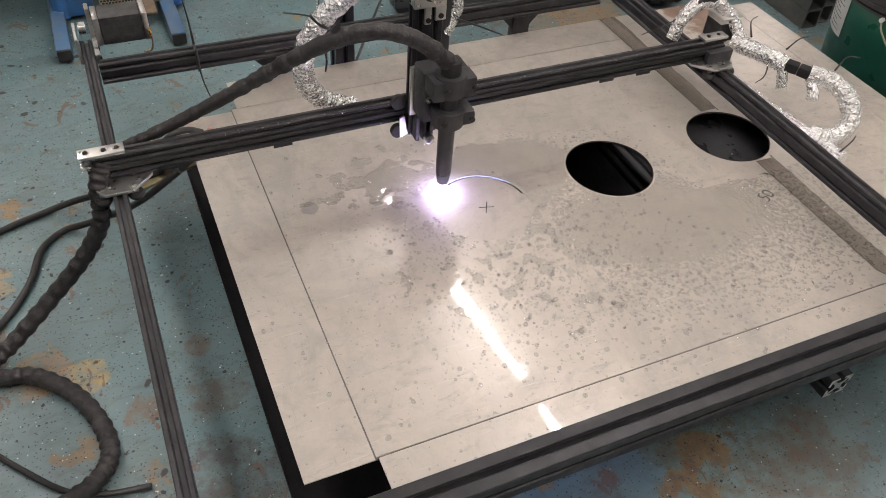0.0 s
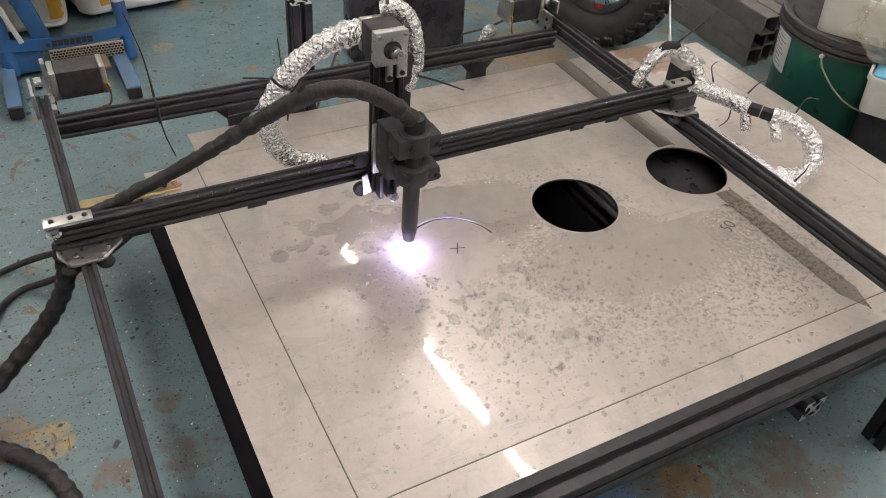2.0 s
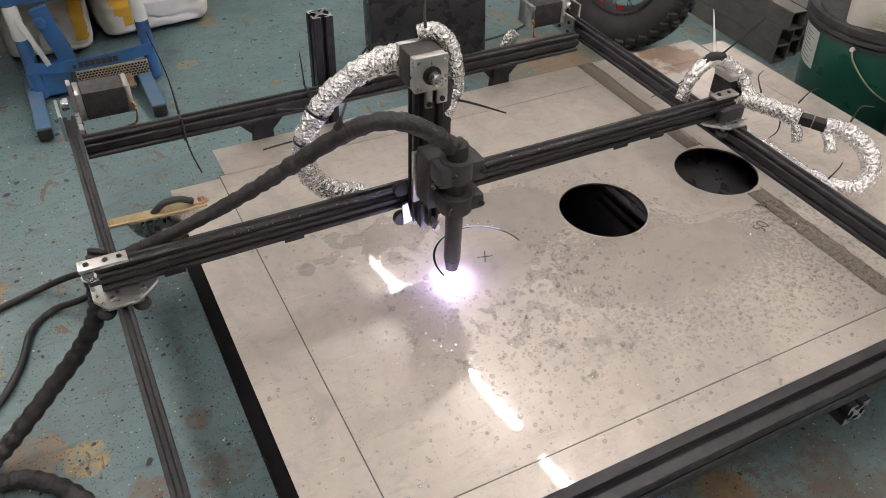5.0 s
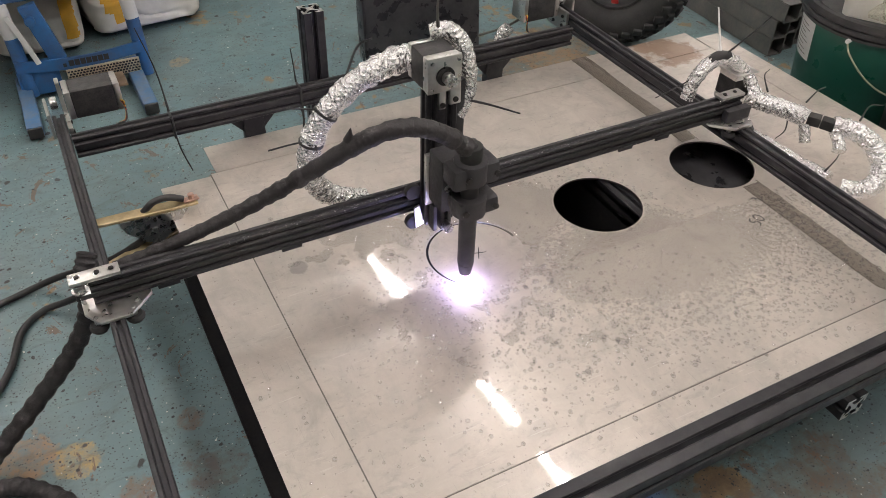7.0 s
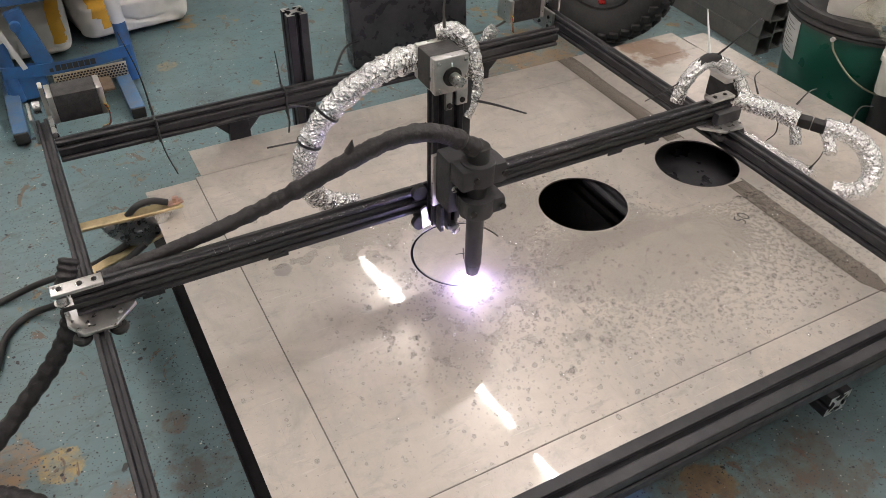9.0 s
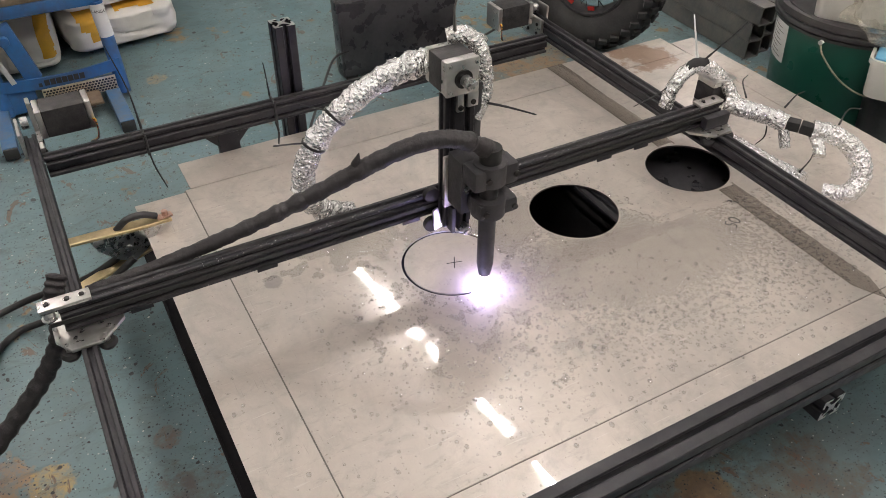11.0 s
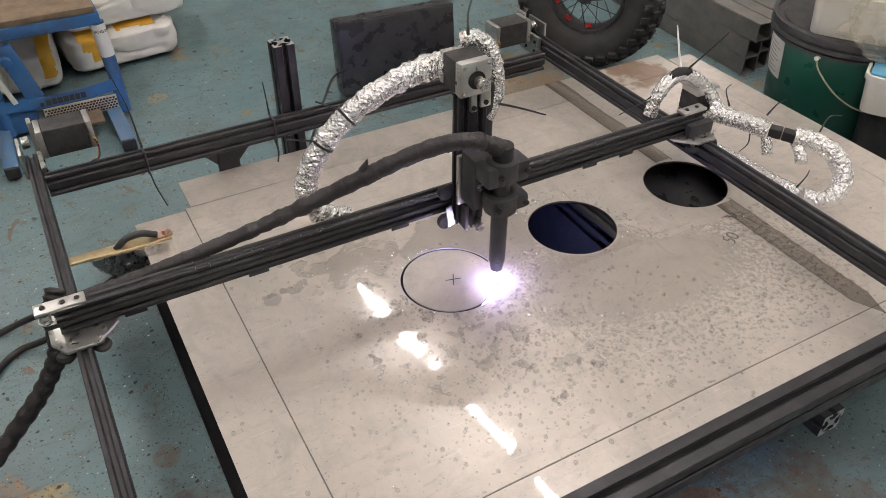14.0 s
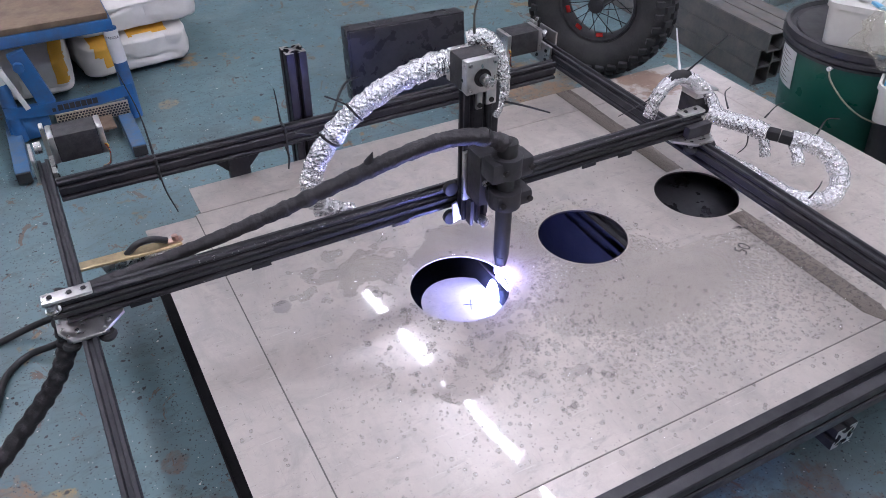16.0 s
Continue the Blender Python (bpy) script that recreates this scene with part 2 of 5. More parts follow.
MAT = {
    "floor": floor_paint(), "steel": stainless(), "black": anodised(), "foil": foil(),
    "bare": worn("milled bare aluminium", (.66, .65, .63), (.42, .40, .38), .34, 1.0, 40, .5, .05),
    "screw": worn("black oxide screw steel", (.035, .034, .035), (.09, .085, .08), .35, .8, 90),
    "zinc": worn("zinc plated steel", (.60, .60, .60), (.35, .33, .3), .28, 1.0, 60),
    "print": worn("black printed plastic", (.026, .026, .030), (.055, .052, .055), .55, 0, 60, .6, .25),
    "torch": worn("black torch rubber", (.020, .020, .022), (.05, .05, .055), .5, 0, 50),
    "hose": rubber_mesh("black woven hose cover"),
    "cable": worn("black cable rubber", (.016, .016, .017), (.035, .035, .035), .45, 0, 40),
    "greycable": worn("grey cable jacket", (.14, .135, .12), (.09, .085, .08), .5, 0, 40),
    "copper": worn("heat stained copper", (.62, .42, .34), (.25, .13, .09), .35, 1.0, 90),
    "mesh": worn("pale zinc plated mesh", (.62, .55, .42), (.40, .32, .22), .45, .6, 60),
    "brass": worn("stained brass plating", (.62, .50, .29), (.40, .31, .20), .38, .9, 45, .8),
    "motor": worn("black motor steel", (.022, .022, .024), (.10, .095, .09), .55, .2, 70, .7, .2),
    "blue": worn("blue powder coated steel", (.025, .135, .36), (.07, .075, .09), .42, 0, 14, .75),
    "dustblue": worn("dusty blue paint", (.045, .135, .27), (.16, .15, .13), .6, 0, 22, .8),
    "rubber": worn("black rubber", (.018, .018, .018), (.04, .04, .04), .7, 0, 40),
    "board": worn("brown worn fibreboard", (.20, .145, .095), (.085, .06, .042), .8, 0, 18, .8, .3),
    "bag": worn("white woven sack", (.80, .78, .73), (.55, .53, .49), .6, 0, 9, .45, .35),
    "yellow": worn("yellow printed ink", (.80, .44, .04), (.6, .35, .08), .6, 0, 30),
    "label": worn("white paper label", (.72, .72, .70), (.55, .55, .53), .6, 0, 20, .4, 0),
    "ink": material("dark printed ink", (.03, .03, .035), .6),
    "marker": material("black marker ink", (.03, .028, .03), .5),
    "ivory": worn("yellowed ivory plastic", (.42, .38, .28), (.30, .27, .19), .45, 0, 40, .4, 0),
    "green": worn("dark green bucket plastic", (.011, .105, .072), (.02, .09, .065), .35, 0, 12, .5, .05),
    "lid": worn("black bucket lid plastic", (.030, .030, .033), (.10, .10, .10), .42, 0, 20, .6, .05),
    "white": worn("white food tub plastic", (.74, .73, .68), (.6, .58, .52), .38, 0, 14, .4, .02),
    "skyblue": worn("light blue printed plastic", (.12, .42, .66), (.3, .55, .7), .4, 0, 20, .5, 0),
    "mill": worn("dusty mill scale steel", (.13, .13, .127), (.27, .235, .20), .42, .25, 22, .7),
    "box": worn("dusty glossy black panel", (.022, .022, .027), (.075, .072, .075), .30, .1, 14, .9),
    "tyre": worn("black tyre rubber", (.030, .030, .031), (.075, .072, .068), .75, 0, 30, .7, .2),
    "red": worn("red anodised aluminium", (.60, .03, .025), (.4, .03, .03), .35, .3, 40),
    "spoke": material("black spoke steel", (.05, .05, .05), .35, .8),
    "wall": worn("pale unseen wall", (.60, .585, .555), (.46, .45, .43), .8, 0, 2, .5),
    "ceiling": worn("white ceiling panels", (.86, .85, .83), (.78, .77, .75), .85, 0, 3, .4),
    "rust": worn("rusty flat steel", (.30, .16, .08), (.15, .08, .045), .75, .2, 20, .8, .3),
    "seam": worn("dirty seam", (.13, .12, .11), (.30, .28, .25), .5, .6, 160),
    "burnt": worn("burnt cut edge", (.05, .042, .04), (.20, .16, .13), .5, .6, 200),
    # Slag on the slats; on the tray, black for the deep shade there.
    "dirty": worn("slag steel and under-sheet shade", (.011, .011, .013), (.030, .026, .024), .9, 0, 30, .5, .4),
    "timber": worn("dirty pine offcut", (.36, .24, .12), (.2, .12, .06), .75, 0, 14, .7, .2),
    "tube": material("fluorescent tube", (.9, .9, .9), .4, 0, (1.0, .925, .885), TUBE_STRENGTH),
    "arc": material("plasma arc", (1, 1, 1), .5, 0, (.60, .52, 1.0), ARC_STRENGTH),
    "jet": material("plasma jet under the sheet", (1, 1, 1), .5, 0, (.30, .36, 1.0), JET_STRENGTH),
}


# Gloss nearly off, to keep the painted shade below the sheet black.
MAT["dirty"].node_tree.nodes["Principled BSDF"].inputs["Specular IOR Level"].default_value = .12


def thin_film(name, tint, gloss, share, rough=.04):
    """Something clear: part of the light goes straight through, the rest meets a wet gloss."""
    m = material(name, gloss, rough, .35)
    t = m.node_tree
    t.nodes["Principled BSDF"].inputs["Coat Weight"].default_value = 1.0
    t.nodes["Principled BSDF"].inputs["Coat IOR"].default_value = 1.7
    see, mix = t.nodes.new("ShaderNodeBsdfTransparent"), t.nodes.new("ShaderNodeMixShader")
    see.inputs[0].default_value = (*tint, 1)
    mix.inputs[0].default_value = share
    t.links.new(see.outputs[0], mix.inputs[1])
    t.links.new(t.nodes["Principled BSDF"].outputs[0], mix.inputs[2])
    t.links.new(mix.outputs[0], t.nodes["Material Output"].inputs[0])
    return m


MAT["water"] = thin_film("clear water", (.915, .908, .893), (.47, .45, .42), .30, .02)
MAT["drop"] = thin_film("clear water drop", (.985, .982, .975), (.52, .50, .47), .32, .02)
# Tint carries the shadow under the side rail as well as the wetness.
MAT["railshade"] = thin_film("rail shadow and wetness", (.60, .565, .53), (.20, .18, .16), .40, .05)
MAT["bead"] = thin_film("clear water bead", (.97, .97, .97), (.62, .62, .64), .55, .03)
MAT["plastic"] = thin_film("clear plastic bag", (.97, .96, .92), (.85, .84, .78), .20, .10)


# ---------------------------------------------------------------- mesh helpers
def finish(name, bm, mat, smooth=False):
    me = bpy.data.meshes.new(name)
    bm.normal_update()
    bm.to_mesh(me)
    bm.free()
    for m in (mat if isinstance(mat, (list, tuple)) else [mat]):
        me.materials.append(MAT[m])
    if smooth:
        for p in me.polygons:
            p.use_smooth = True
        me.set_sharp_from_angle(angle=radians(40))
    return me


def part(name, bm, mat, parent=None, label="", smooth=True):
    ob = new(name, finish(name, bm, mat, smooth))
    if parent is not None:
        ob.parent = parent
    return tagged(ob, label) if label else ob


def thing(name, label, category, group="", kind="", at=None):
    ob = tagged(new(name), label, category, group, kind)
    ob.empty_display_size = .02
    if at is not None:
        ob.matrix_basis = at
    return ob


def box(x0, x1, y0, y1, z0, z1, bevel=.0008, bm=None, m=None):
    bm = bm or bmesh.new()
    verts = bmesh.ops.create_cube(bm, size=1.0)["verts"]
    for v in verts:
        v.co = Vector(((x0 + x1) / 2 + v.co.x * (x1 - x0), (y0 + y1) / 2 + v.co.y * (y1 - y0), (z0 + z1) / 2 + v.co.z * (z1 - z0)))
    if bevel:
        edges = list({e for v in verts for e in v.link_edges})
        got = bmesh.ops.bevel(bm, geom=edges, offset=bevel, segments=2, affect="EDGES", profile=.6)
        verts = list({v for f in got["faces"] for v in f.verts} | {v for v in verts if v.is_valid})
    if m is not None:
        bmesh.ops.transform(bm, matrix=m, verts=verts)
    return bm


def rod(p0, p1, r0, r1=None, seg=20, bm=None, bevel=0.0):
    """A cylinder or cone from p0 to p1."""
    bm = bm or bmesh.new()
    p0, p1 = Vector(p0), Vector(p1)
    r1 = r0 if r1 is None else r1
    turn = (p1 - p0).to_track_quat("Z", "Y").to_matrix().to_4x4()
    got = bmesh.ops.create_cone(bm, cap_ends=True, segments=seg, radius1=r0, radius2=r1, depth=(p1 - p0).length,
                                matrix=Matrix.Translation((p0 + p1) / 2) @ turn)
    if bevel:
        caps = [e for v in got["verts"] for e in v.link_edges if len(e.link_faces) == 2 and any(len(f.verts) > 4 for f in e.link_faces)]
        bmesh.ops.bevel(bm, geom=list(set(caps)), offset=bevel, segments=2, affect="EDGES", profile=.6)
    return bm


def smooth_path(points, steps=8):
    """Points on a Catmull-Rom curve through the given ones."""
    p = [Vector(q) for q in points]
    p = [2 * p[0] - p[1], *p, 2 * p[-1] - p[-2]]
    out = []
    for i in range(1, len(p) - 2):
        a, b, c, d = p[i - 1:i + 3]
        for k in range(steps):
            u = k / steps
            out.append(.5 * (2 * b + (c - a) * u + (2 * a - 5 * b + 4 * c - d) * u * u + (3 * b - a - 3 * c + d) * u ** 3))
    return out + [p[-2]]


def tube(points, radius, seg=12, rough=0.0, seed=0, bm=None, closed_ends=True):
    """A tube along points. radius: a number, or a function of the way 0..1. rough: random push of the skin."""
    bm = bm or bmesh.new()
    rnd = random.Random(seed)
    rings, up = [], Vector((0, 0, 1))
    for i, p in enumerate(points):
        d = (points[min(i + 1, len(points) - 1)] - points[max(i - 1, 0)]).normalized()
        side = d.cross(up)
        if side.length < .1:
            side = d.cross(Vector((0, 1, 0)))
        side.normalize()
        top = side.cross(d)
        r = radius(i / (len(points) - 1)) if callable(radius) else radius
        rings.append([bm.verts.new(p + (side * math.cos(a) + top * math.sin(a)) * r * (1 + rnd.uniform(-rough, rough)))
                      for a in (2 * math.pi * k / seg for k in range(seg))])
    for a, b in zip(rings, rings[1:]):
        for k in range(seg):
            bm.faces.new((a[k], a[(k + 1) % seg], b[(k + 1) % seg], b[k]))
    if closed_ends:
        bm.faces.new(rings[0][::-1])
        bm.faces.new(rings[-1])
    return bm


def slot_side(a, b, n, inset, depth, mouth, wide):
    """Outline points from corner a towards corner b with n undercut slots."""
    a, b = Vector(a), Vector(b)
    d = (b - a).normalized()
    inward = Vector((-d.y, d.x))
    out = [a + d * inset]
    for k in range(n):
        c = a + (b - a) * ((k + .5) / n)
        half = ((-mouth, 0), (-mouth * .72, depth * .16), (-mouth * .72, depth * .32), (-wide, depth * .33), (-wide, depth * .5), (-mouth * .6, depth))
        for along, deep in (*half, *[(-x, y) for x, y in reversed(half)]):
            out.append(c + d * along + inward * deep)
    out.append(b - d * inset)
    return out


def extrusion(w, h, length, slots):
    """A slotted aluminium bar along +x: section w (y) by h (z) around its axis; slots (along y sides, along z sides)."""
    c = [(-w / 2, -h / 2), (w / 2, -h / 2), (w / 2, h / 2), (-w / 2, h / 2)]
    depth, mouth, wide = (.0132, .0052, .0105) if min(w, h) > .03 else (.0060, .0046, .0056)
    loop = []
    for k in range(4):
        loop += slot_side(c[k], c[(k + 1) % 4], slots[k % 2], .0012, depth, mouth, wide)
    bm = bmesh.new()
    ends = [[bm.verts.new((x, p.x, p.y)) for p in loop] for x in (0.0, length)]
    n = len(loop)
    for k in range(n):
        bm.faces.new((ends[0][k], ends[0][(k + 1) % n], ends[1][(k + 1) % n], ends[1][k])).material_index = 0
    for e in (ends[0][::-1], ends[1]):
        f = bm.faces.new(e)
        f.material_index = 1
    bmesh.ops.recalc_face_normals(bm, faces=bm.faces)
    bmesh.ops.triangulate(bm, faces=[f for f in bm.faces if len(f.verts) > 4])
    return bm


def bar(name, start, axis, w, h, length, slots, parent=None, label=""):
    """An extrusion part from start along x, y or z."""
    bm = extrusion(w, h, length, slots)
    turn = {"x": pose(0, 0, 0), "y": pose(0, 0, 0, 0, 0, 90), "z": pose(0, 0, 0, 0, -90, 0)}[axis]
    bmesh.ops.transform(bm, matrix=Matrix.Translation(start) @ turn, verts=bm.verts)
    return part(name, bm, ["black", "bare"], parent, label, smooth=False)


def screw(name, p, axis, r, parent, mat="screw", deep=.002):
    d = {"x": Vector((1, 0, 0)), "y": Vector((0, 1, 0)), "z": Vector((0, 0, 1))}[axis.strip("-")] * (-1 if axis[0] == "-" else 1)
    bm = rod(Vector(p) - d * .001, Vector(p) + d * deep, r, r * .93, 16)
    rod(Vector(p) + d * (deep - .0001), Vector(p) + d * (deep + .0004), r * .5, r * .5, 6, bm)
    return part(name, bm, mat, parent)


# ---------------------------------------------------------------- room
def structure(name, bm, mat, label="", category=""):
    return tagged(part(name, bm, mat, None, smooth=False), label, category, kind="structure")


structure("floor", box(-4, 5, -3.2, 7.2, -.12, 0, 0), "floor", "teal speckled epoxy workshop floor, worn and stained", "floor")
# Unseen walls, added to close the room and bounce the lamp light.
structure("wall_north", box(-4.15, 5.15, 7.2, 7.35, -.12, 3.01, 0), "wall")
structure("wall_south", box(-4.15, 5.15, -3.35, -3.2, -.12, 3.01, 0), "wall")
structure("wall_west", box(-4.15, -4, -3.2, 7.2, -.12, 3.01, 0), "wall")
structure("wall_east", box(5, 5.15, -3.2, 7.2, -.12, 3.01, 0), "wall")
structure("ceiling", box(-4.15, 5.15, -3.35, 7.35, 3.01, 3.1, 0), "ceiling")


def ceiling_lamp(at):
    root = thing("ceiling_light", "white batten ceiling lamp with a lit fluorescent tube, mirrored or added unseen", "ceiling light", "ceiling lamps", at=at)
    part("housing", box(-.022, .022, -.42, .42, .05, .11, .004), "white", root)
    for y in (-.40, .40):
        part("holder", box(-.018, .018, y - .012, y + .012, -.01, .05, .002), "white", root)
    part("lit_tube", rod((0, -.388, .018), (0, .388, .018), .0125, seg=14), "tube", root)
    return root


lamp = ceiling_lamp(pose(1.475, 2.12, 2.9, 0, 0, 6))
# First two join the mirrored row; the rest are unseen, added for even light.
for x, y in ((1.56, 1.13), (1.38, 3.02), (1.66, .34), (1.75, -.56), (1.84, -1.46), (-1.1, 3.2), (-1.0, 2.3), (-.92, 1.4), (-.83, .5), (-.74, -.4), (-.65, -1.3), (-1.2, 4.1),
             (.4, -.9), (.45, -1.8), (3.2, .3), (3.3, -.6), (3.4, -1.5), (-1.3, 5.0), (-.31, 3.75)):
    copy_thing(lamp, pose(x, y, 2.9, 0, 0, 6))


# ---------------------------------------------------------------- the steel blank
def panel(x0, x1, y0, y1, holes=(), seg=96, bm=None):
    """A flat panel, 2 mm thick, with round holes; each hole (cx, cy, r) owns a cell between the cuts."""
    bm = bm or bmesh.new()
    z = SHEET
    quads = []
    if not holes:
        quads.append([(x0, y0), (x1, y0), (x1, y1), (x0, y1)])
    else:
        lo, hi = .26, .55
        quads += [[(x0, y0), (x1, y0), (x1, lo), (x0, lo)], [(x0, hi), (x1, hi), (x1, y1), (x0, y1)]]
        cuts = [x0, .198, *[(a[0] + b[0]) / 2 for a, b in zip(holes, holes[1:])], .99, x1]
        quads += [[(cuts[0], lo), (cuts[1], lo), (cuts[1], hi), (cuts[0], hi)], [(cuts[-2], lo), (cuts[-1], lo), (cuts[-1], hi), (cuts[-2], hi)]]
        for (cx, cy, r), a, b in zip(holes, cuts[1:], cuts[2:]):
            angles = sorted({round(2 * math.pi * k / seg, 6) for k in range(seg)} |
                            {round(math.atan2(yy - cy, xx - cx) % (2 * math.pi), 6) for xx in (a, b) for yy in (lo, hi)})
            inner, outer = [], []
            for w in angles:
                c, s = math.cos(w), math.sin(w)
                reach = min((b - cx) / c if c > 1e-9 else (a - cx) / c if c < -1e-9 else 9, (hi - cy) / s if s > 1e-9 else (lo - cy) / s if s < -1e-9 else 9)
                inner.append((cx + r * c, cy + r * s))
                outer.append((cx + reach * c, cy + reach * s))
            for k in range(len(angles)):
                j = (k + 1) % len(angles)
                quads.append([inner[k], outer[k], outer[j], inner[j]])
    for q in quads:
        top = [bm.verts.new((x, y, z)) for x, y in q]
        low = [bm.verts.new((x, y, z - .002)) for x, y in q]
        bm.faces.new(top)
        bm.faces.new(low[::-1])
        for k in range(4):
            j = (k + 1) % 4
            bm.faces.new((top[k], low[k], low[j], top[j]))
    bmesh.ops.remove_doubles(bm, verts=bm.verts, dist=1e-5)
    return bm


KERF = .0021
blank = thing("steel_blank", "large wet stainless sheet blank with round holes", "steel sheet")
part("main_panel", panel(.0014, 1.199, .0088, .7895, [(*CUT, HOLE_R + KERF), (*HOLES[0], HOLE_R), (*HOLES[1], HOLE_R)]), "steel", blank, smooth=False)
part("flange", panel(-.0905, -.0008, .0055, .783), "steel", blank, smooth=False)
part("flange", panel(.004, 1.25, -.084, .0066), "steel", blank, smooth=False)
part("flange", panel(.011, 1.196, .791, .881), "steel", blank, smooth=False)
part("flange", panel(1.2005, 1.268, .01, .846), "steel", blank, smooth=False)
for a in ((-.002, .003, .006, .789), (.004, 1.2, .003, .0115), (.011, 1.196, .788, .7925), (1.1975, 1.202, .0085, .789)):
    part("fold_groove", box(a[0], a[1], a[2], a[3], SHEET - .0035, SHEET - .0013, 0), "seam", blank, smooth=False)


def ring(c, r0, r1, z0, z1, a0=0.0, a1=2 * math.pi, seg=64):
    bm = bmesh.new()
    full = a1 - a0 > 6.28
    prof = []
    for k in range(seg + (0 if full else 1)):
        w = a0 + (a1 - a0) * k / seg
        u = Vector((math.cos(w), math.sin(w), 0))
        prof.append([bm.verts.new(Vector((*c, z)) + u * r) for r, z in ((r0, z0), (r1, z0), (r1, z1), (r0, z1))])
    n = len(prof)
    for k in range(n if full else n - 1):
        a, b = prof[k], prof[(k + 1) % n]
        for i in range(4):
            bm.faces.new((a[i], b[i], b[(i + 1) % 4], a[(i + 1) % 4]))
    if not full:
        bm.faces.new(prof[0])
        bm.faces.new(prof[-1][::-1])
    bmesh.ops.recalc_face_normals(bm, faces=bm.faces)
    return bm


for c in HOLES:
    part("cut_edge", ring(c, HOLE_R - .0006, HOLE_R + .0001, SHEET - .003, SHEET + .0003), "burnt", blank)

# the disc that comes free, with its centre cross
disc = thing("cut_disc", "round stainless offcut disc with a scribed centre cross", "metal disc", at=pose(*CUT, SHEET))
bm = bmesh.new()
bmesh.ops.create_circle(bm, cap_ends=True, segments=96, radius=HOLE_R - KERF)
got = bmesh.ops.extrude_face_region(bm, geom=list(bm.faces))
bmesh.ops.translate(bm, vec=(0, 0, -.002), verts=[v for v in got["geom"] if isinstance(v, bmesh.types.BMVert)])
bmesh.ops.recalc_face_normals(bm, faces=bm.faces)
part("plate", bm, "steel", disc, smooth=False)
part("scribed_cross", box(-.014, .014, -.0008, .0008, 0, .0003, 0, m=pose(.004, -.004, 0, 0, 0, 62)), "marker", disc, smooth=False)
part("scribed_cross", box(-.013, .013, -.0008, .0008, .0003, .0005, 0, m=pose(.004, -.004, 0, 0, 0, -15)), "marker", disc, smooth=False)

# metal still bridging the kerf; each piece falls away as the arc passes it
BRIDGES = []
START, STEPS = 6.0, 72
for k in range(STEPS):
    a = START + 360 / STEPS * (k + .5)
    me = finish("kerf_piece", ring((0, 0), HOLE_R - KERF - .0001, HOLE_R + KERF + .0001, -.0018, .00002, radians(a - 2.52), radians(a + 2.52), 3), "steel")
    ob = tagged(new("kerf_piece", me), "sliver of stainless sheet in the line of the cut", "metal sliver", "uncut slivers round the disc")
    ob.matrix_basis = pose(*CUT, SHEET)
    BRIDGES.append((a, ob))

# marker notes on the sheet
marks = thing("marker_note", "two black marker figures and an arrow drawn on the sheet", "marker writing")
def stroke(points, w=.0024):
    bm = bmesh.new()
    for (xa, ya), (xb, yb) in zip(points, points[1:]):
        d = Vector((xb - xa, yb - ya, 0))
        s = Vector((-d.y, d.x, 0)).normalized() * w / 2
        a, b = Vector((xa, ya, SHEET + .0009)), Vector((xb, yb, SHEET + .0009))
        bm.faces.new([bm.verts.new(v) for v in (a - s, b - s, b + s, a + s)])
    return bm


NOTE = pose(.812, .244, 0, 0, 0, 25)
def note(points):
    return [tuple((NOTE @ Vector((x * 1.1, y * 1.1, 0))).xy) for x, y in points]


part("figure", stroke(note([(-.004, .012), (-.012, .010), (-.011, .003), (-.004, .002), (-.005, -.006), (-.013, -.008)])), "marker", marks, smooth=False)
part("figure", stroke(note([(.006 + .006 * math.cos(w), .002 + .009 * math.sin(w)) for w in (k * math.pi / 6 for k in range(13))])), "marker", marks, smooth=False)
part("arrow", stroke([(.862, .283), (.852, .297)]), "marker", marks, smooth=False)
part("arrow", stroke([(.846, .296), (.852, .297), (.852, .290)]), "marker", marks, smooth=False)


# ---------------------------------------------------------------- machine frame
RAIL_TOP = .258
frame_root = thing("machine_frame", "black slotted aluminium frame of a plasma cutting table on short legs", "machine frame")
bar("side_rail", (-.216, -.085, .238), "y", .02, .04, 1.035, (1, 2), frame_root)
bar("side_rail", (.876, -.085, .238), "y", .02, .04, 1.100, (1, 2), frame_root)
bar("back_rail", (-.204, .870, .236), "x", .02, .04, 1.040, (1, 2), frame_root)
bar("front_rail", (-.226, -.100, .229), "x", .04, .04, 1.115, (1, 1), frame_root)
for x in (-.205, .846):
    bar("leg", (x, -.1405, 0), "z", .04, .04, .248, (1, 1), frame_root)
for x in (.115, .655):
    bar("cross_bar", (x, -.108 if x > .5 else .10, .140), "y", .04, .04, .99 if x > .5 else .80, (1, 1), frame_root)
    for s in (-1, 1):
        bm = bmesh.new()
        tri = [(x + s * .02, .9, .175), (x + s * .055, .9, .213), (x + s * .02, .9, .213)]
        f = [bm.verts.new(Vector(p) + Vector((0, dy, 0))) for dy in (-.012, .004) for p in tri]
        bm.faces.new(f[:3]), bm.faces.new(f[3:][::-1])
        for k in range(3):
            bm.faces.new((f[k], f[k + 3], f[(k + 1) % 3 + 3], f[(k + 1) % 3]))
        bmesh.ops.recalc_face_normals(bm, faces=bm.faces)
        part("gusset", bm, "black", frame_root, smooth=False)
    part("post", box(x - .02, x + .02, .882, .902, .11, .214, .001), "black", frame_root)

# upright at the back
upright = thing("upright_post", "upright black slotted aluminium post with bare cut end, behind the frame", "aluminium post")
bar("bar", (.2535, .902, 0), "z", .04, .04, .39, (1, 1), upright)

